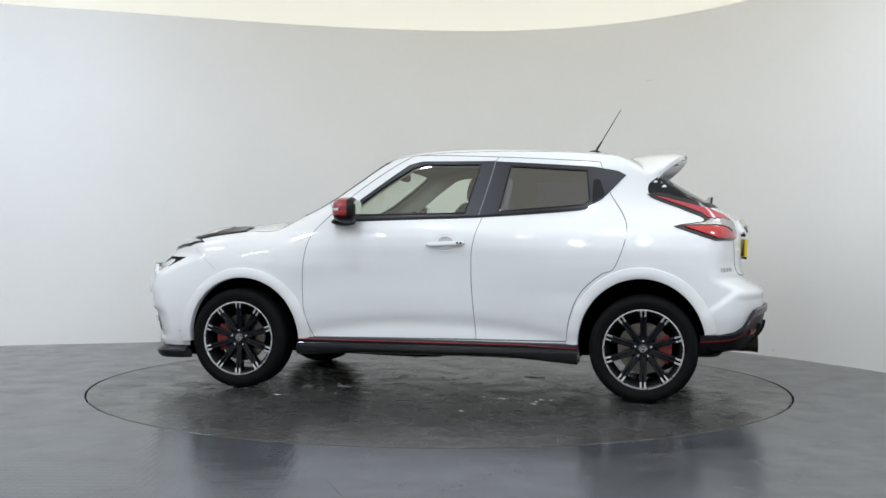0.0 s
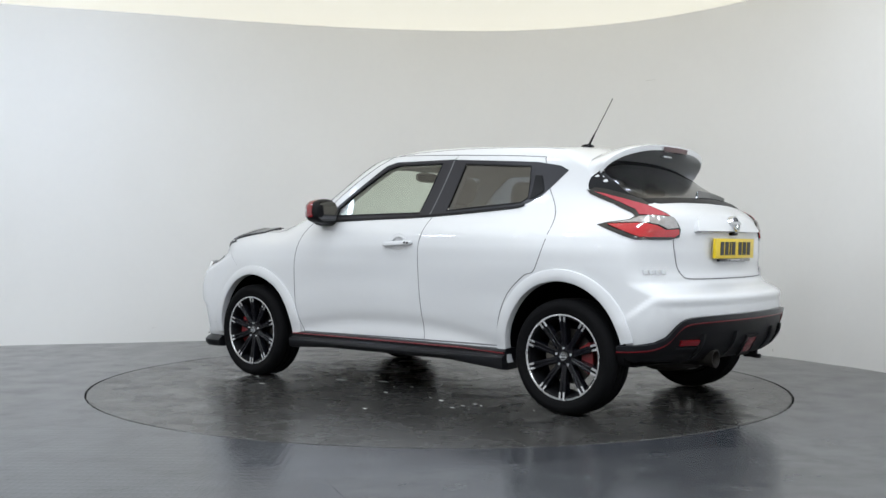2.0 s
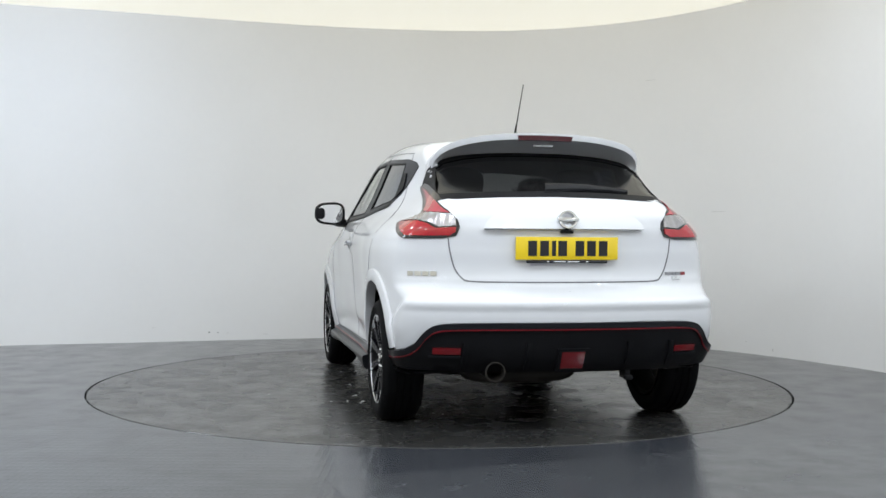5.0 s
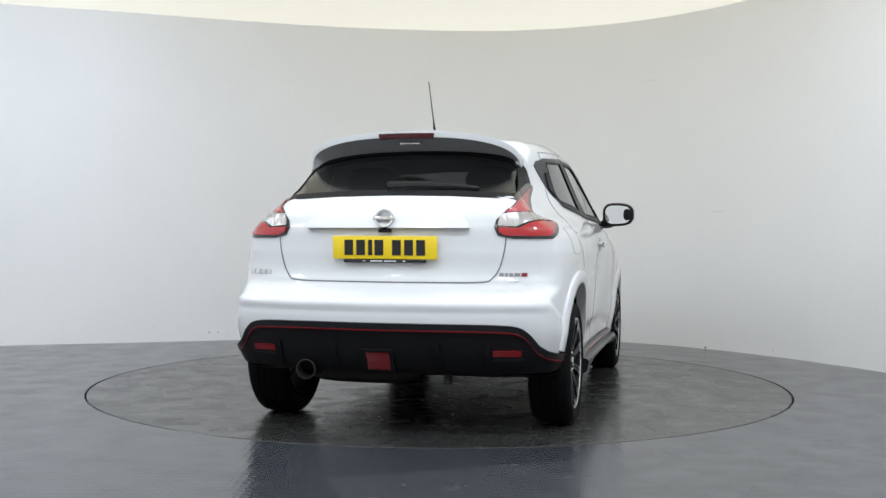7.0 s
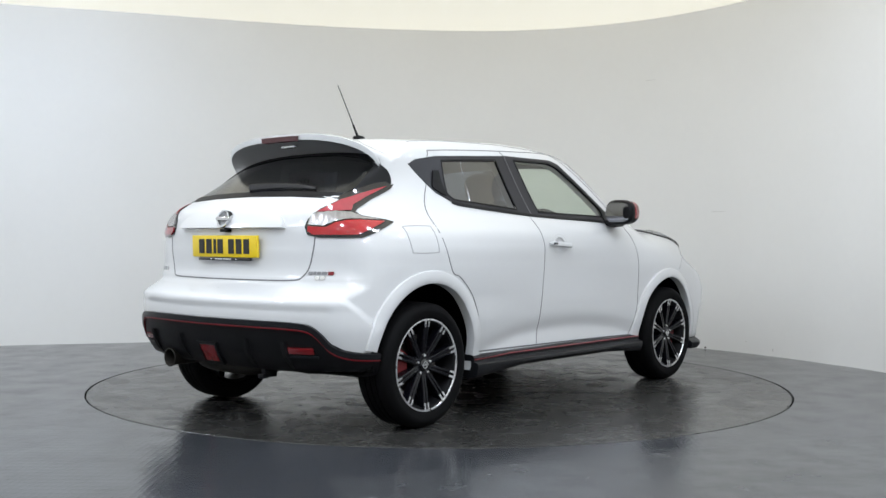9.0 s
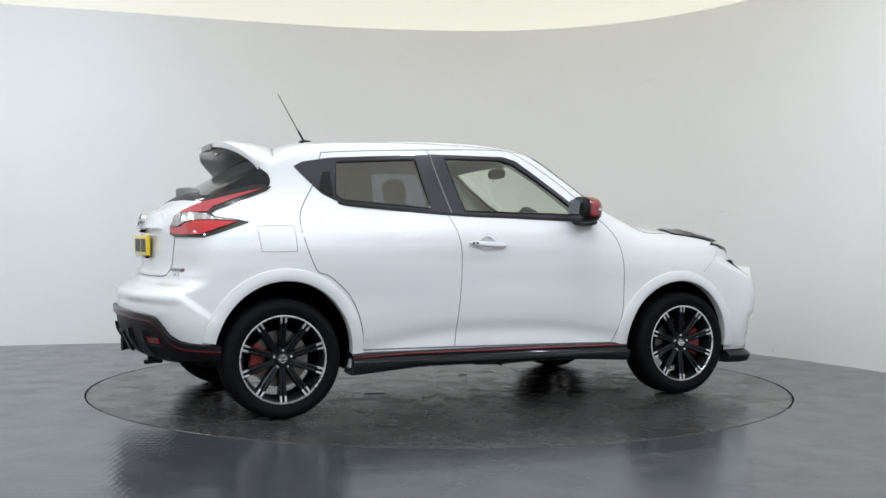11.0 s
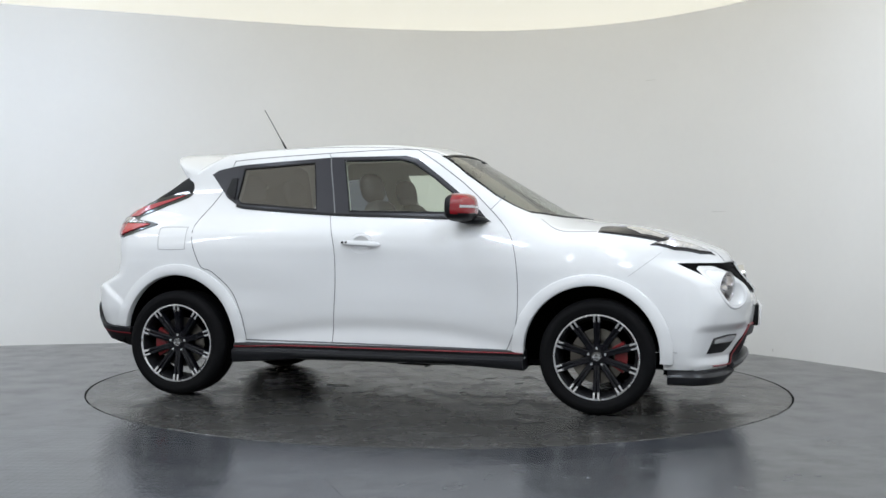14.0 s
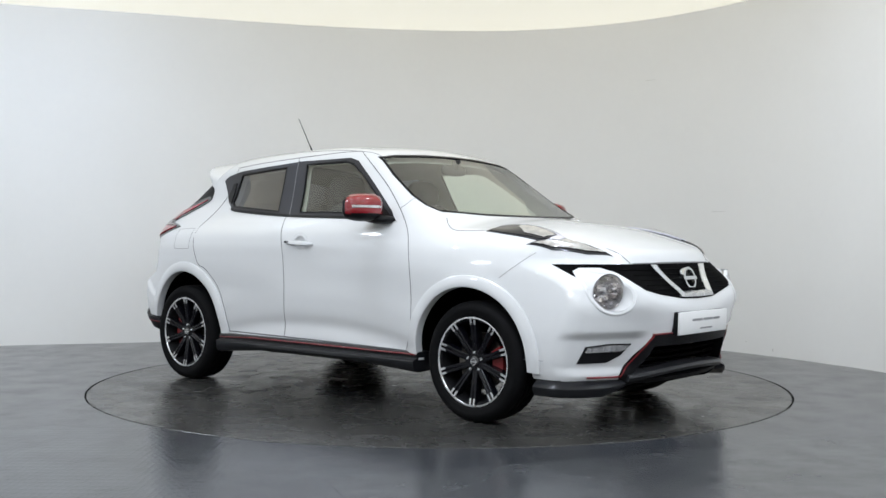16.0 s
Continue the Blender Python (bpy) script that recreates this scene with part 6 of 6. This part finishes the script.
def build_cabin(car):
    def seat(x, y, w, name):
        root = new(name)
        root.parent = car
        root["label"] = "charcoal cloth seat with a headrest"
        bm = bmesh.new()
        blob(bm, (x + 0.05, y, 0.60), (0.26, w, 0.10), 3.5, 28, 16)
        part("cushion", bm, M_CLOTH, root)
        bm = bmesh.new()
        blob(bm, (0, 0, 0), (0.085, w * 0.96, 0.30), 3.2, 28, 20)
        bmesh.ops.transform(bm, matrix=pose(x - 0.26, y, 0.90, 0, -18, 0), verts=bm.verts[:])
        part("backrest", bm, M_CLOTH, root)
        bm = bmesh.new()
        blob(bm, (0, 0, 0), (0.055, 0.135, 0.09), 2.8, 24, 16)
        bmesh.ops.transform(bm, matrix=pose(x - 0.385, y, 1.265, 0, -12, 0), verts=bm.verts[:])
        part("headrest", bm, M_CLOTH, root)
        bm = bmesh.new()
        for dy in (-0.05, 0.05):
            box(bm, (-0.006, dy - 0.006, 0), (0.006, dy + 0.006, 0.12), pose(x - 0.365, y, 1.12, 0, -14, 0))
        part("headrest_rods", bm, M_SATIN, root)
    seat(0.20, 0.36, 0.245, "front_seat")
    seat(0.20, -0.36, 0.245, "front_seat")
    for y in (0.34, -0.34):
        seat(-0.62, y, 0.30, "rear_seat")
    bm = bmesh.new()
    blob(bm, (0.86, 0, 0.88), (0.26, 0.70, 0.165), 4.0, 40, 20)
    part("dashboard", bm, M_DARKTRIM, car, "dark plastic dashboard")
    bm = bmesh.new()
    blob(bm, (0.66, -0.36, 1.03), (0.12, 0.19, 0.055), 2.6, 28, 14)
    part("instrument_hood", bm, M_DARKTRIM, car)
    st = bmesh.new()
    prev, rings = None, []
    for k in range(40):
        a = 2 * math.pi * k / 40
        c = Vector((0, math.cos(a) * 0.178, math.sin(a) * 0.178))
        o = c.normalized()
        rings.append([st.verts.new(c + o * 0.016 * math.cos(b) + Vector((0.016 * math.sin(b), 0, 0))) for b in (2 * math.pi * j / 10 for j in range(10))])
    for k in range(40):
        p, q = rings[k], rings[(k + 1) % 40]
        for j in range(10):
            st.faces.new((p[j], p[(j + 1) % 10], q[(j + 1) % 10], q[j]))
    box(st, (-0.02, -0.17, -0.02), (0.01, 0.17, 0.02), bevel=0.005)
    box(st, (-0.02, -0.02, -0.17), (0.01, 0.02, 0.0), bevel=0.005)
    blob(st, (0, 0, 0), (0.03, 0.065, 0.06), 2.6, 20, 12)
    bmesh.ops.transform(st, matrix=pose(0.50, -0.36, 0.98, 0, -24, 0), verts=st.verts[:])
    part("steering_wheel", st, M_DARKTRIM, car, "dark steering wheel")
    bm = bmesh.new()
    blob(bm, (0.40, 0, 1.385), (0.018, 0.115, 0.034), 3.0, 28, 14)
    box(bm, (0.40, -0.012, 1.39), (0.45, 0.012, 1.45), bevel=0.004)
    part("inner_mirror", bm, M_DARKTRIM, car, "dark inner mirror")
    bm = bmesh.new()
    box(bm, (-1.60, -0.60, 0.80), (-1.00, 0.60, 0.98), bevel=0.03)
    part("boot_cover", bm, M_DARKTRIM, car, "dark load cover")
    bm = bmesh.new()
    box(bm, (-0.82, -0.68, 0.40), (0.78, 0.68, 0.46), bevel=0.02)
    part("cabin_floor", bm, M_DARKTRIM, car)
    # door tops
    for s in (1, -1):
        bm = bmesh.new()
        box(bm, (-0.83, s * 0.69 - 0.04, 0.50), (0.62, s * 0.69 + 0.04, 1.085), bevel=0.03)
        part("door_card", bm, M_DARKTRIM, car)


def build_car():
    car = empty("car", "white compact crossover car with black and red lower trim", "car")
    build_shell(car)
    for x in (WB2, -WB2):
        for s in (1, -1):
            build_wheel(car, x, s, 0.0)
    build_arches(car)
    build_skirts(car)
    build_glazing(car)
    build_seams(car)
    build_rear(car)
    build_front(car)
    build_mirrors(car)
    build_handles(car)
    build_antenna(car)
    build_cabin(car)
    return car


build_room()
build_floor_board()
table = build_turntable()
car = build_car()

# ---------- lamps: led panels in the ceiling, outside the view; then added fill ---
for lx in (-2.4, -0.8, 0.9, 2.7):
    for ly, watts in ((-5.6, 21), (-3.6, 29), (-1.6, 14)):
        area_lamp("ceiling_lamp", look((lx, ly, CEIL_Z - 0.03), (lx, ly, 0)), 0.24, 0.08, watts, (0.80, 0.90, 1.05))
# left row added as fill, to brighten the car's left flank and the left wall
for ly, watts in ((-3.4, 26), (-1.2, 30)):
    area_lamp("ceiling_lamp", look((-4.5, ly, CEIL_Z - 0.03), (-4.5, ly, 0)), 1.2, 0.3, watts, (0.80, 0.90, 1.05))
# unseen cool lamps aimed at the walls, added to brighten left and right
area_lamp("cool_wall_fill", look((-3.2, 0.2, 2.85), (-3.15, 2.4, 1.5)), 0.8, 0.4, 15, (0.66, 0.82, 1.10))
area_lamp("cool_wall_fill", look((2.4, -0.6, 2.85), (3.1, 1.0, 1.0)), 0.6, 0.3, 6.5, (0.82, 0.90, 1.05))


def motions():
    rows = [(0.5 * k, heading(0.5 * k)) for k in range(33)]
    walk(table, [(t, pose(0, 0, 0, 0, 0, h)) for t, h in rows])
    walk(car, [(t, pose(0, 0, 0, 0, 0, h) @ Matrix.Translation(CAR_OFF)) for t, h in rows])


motions()
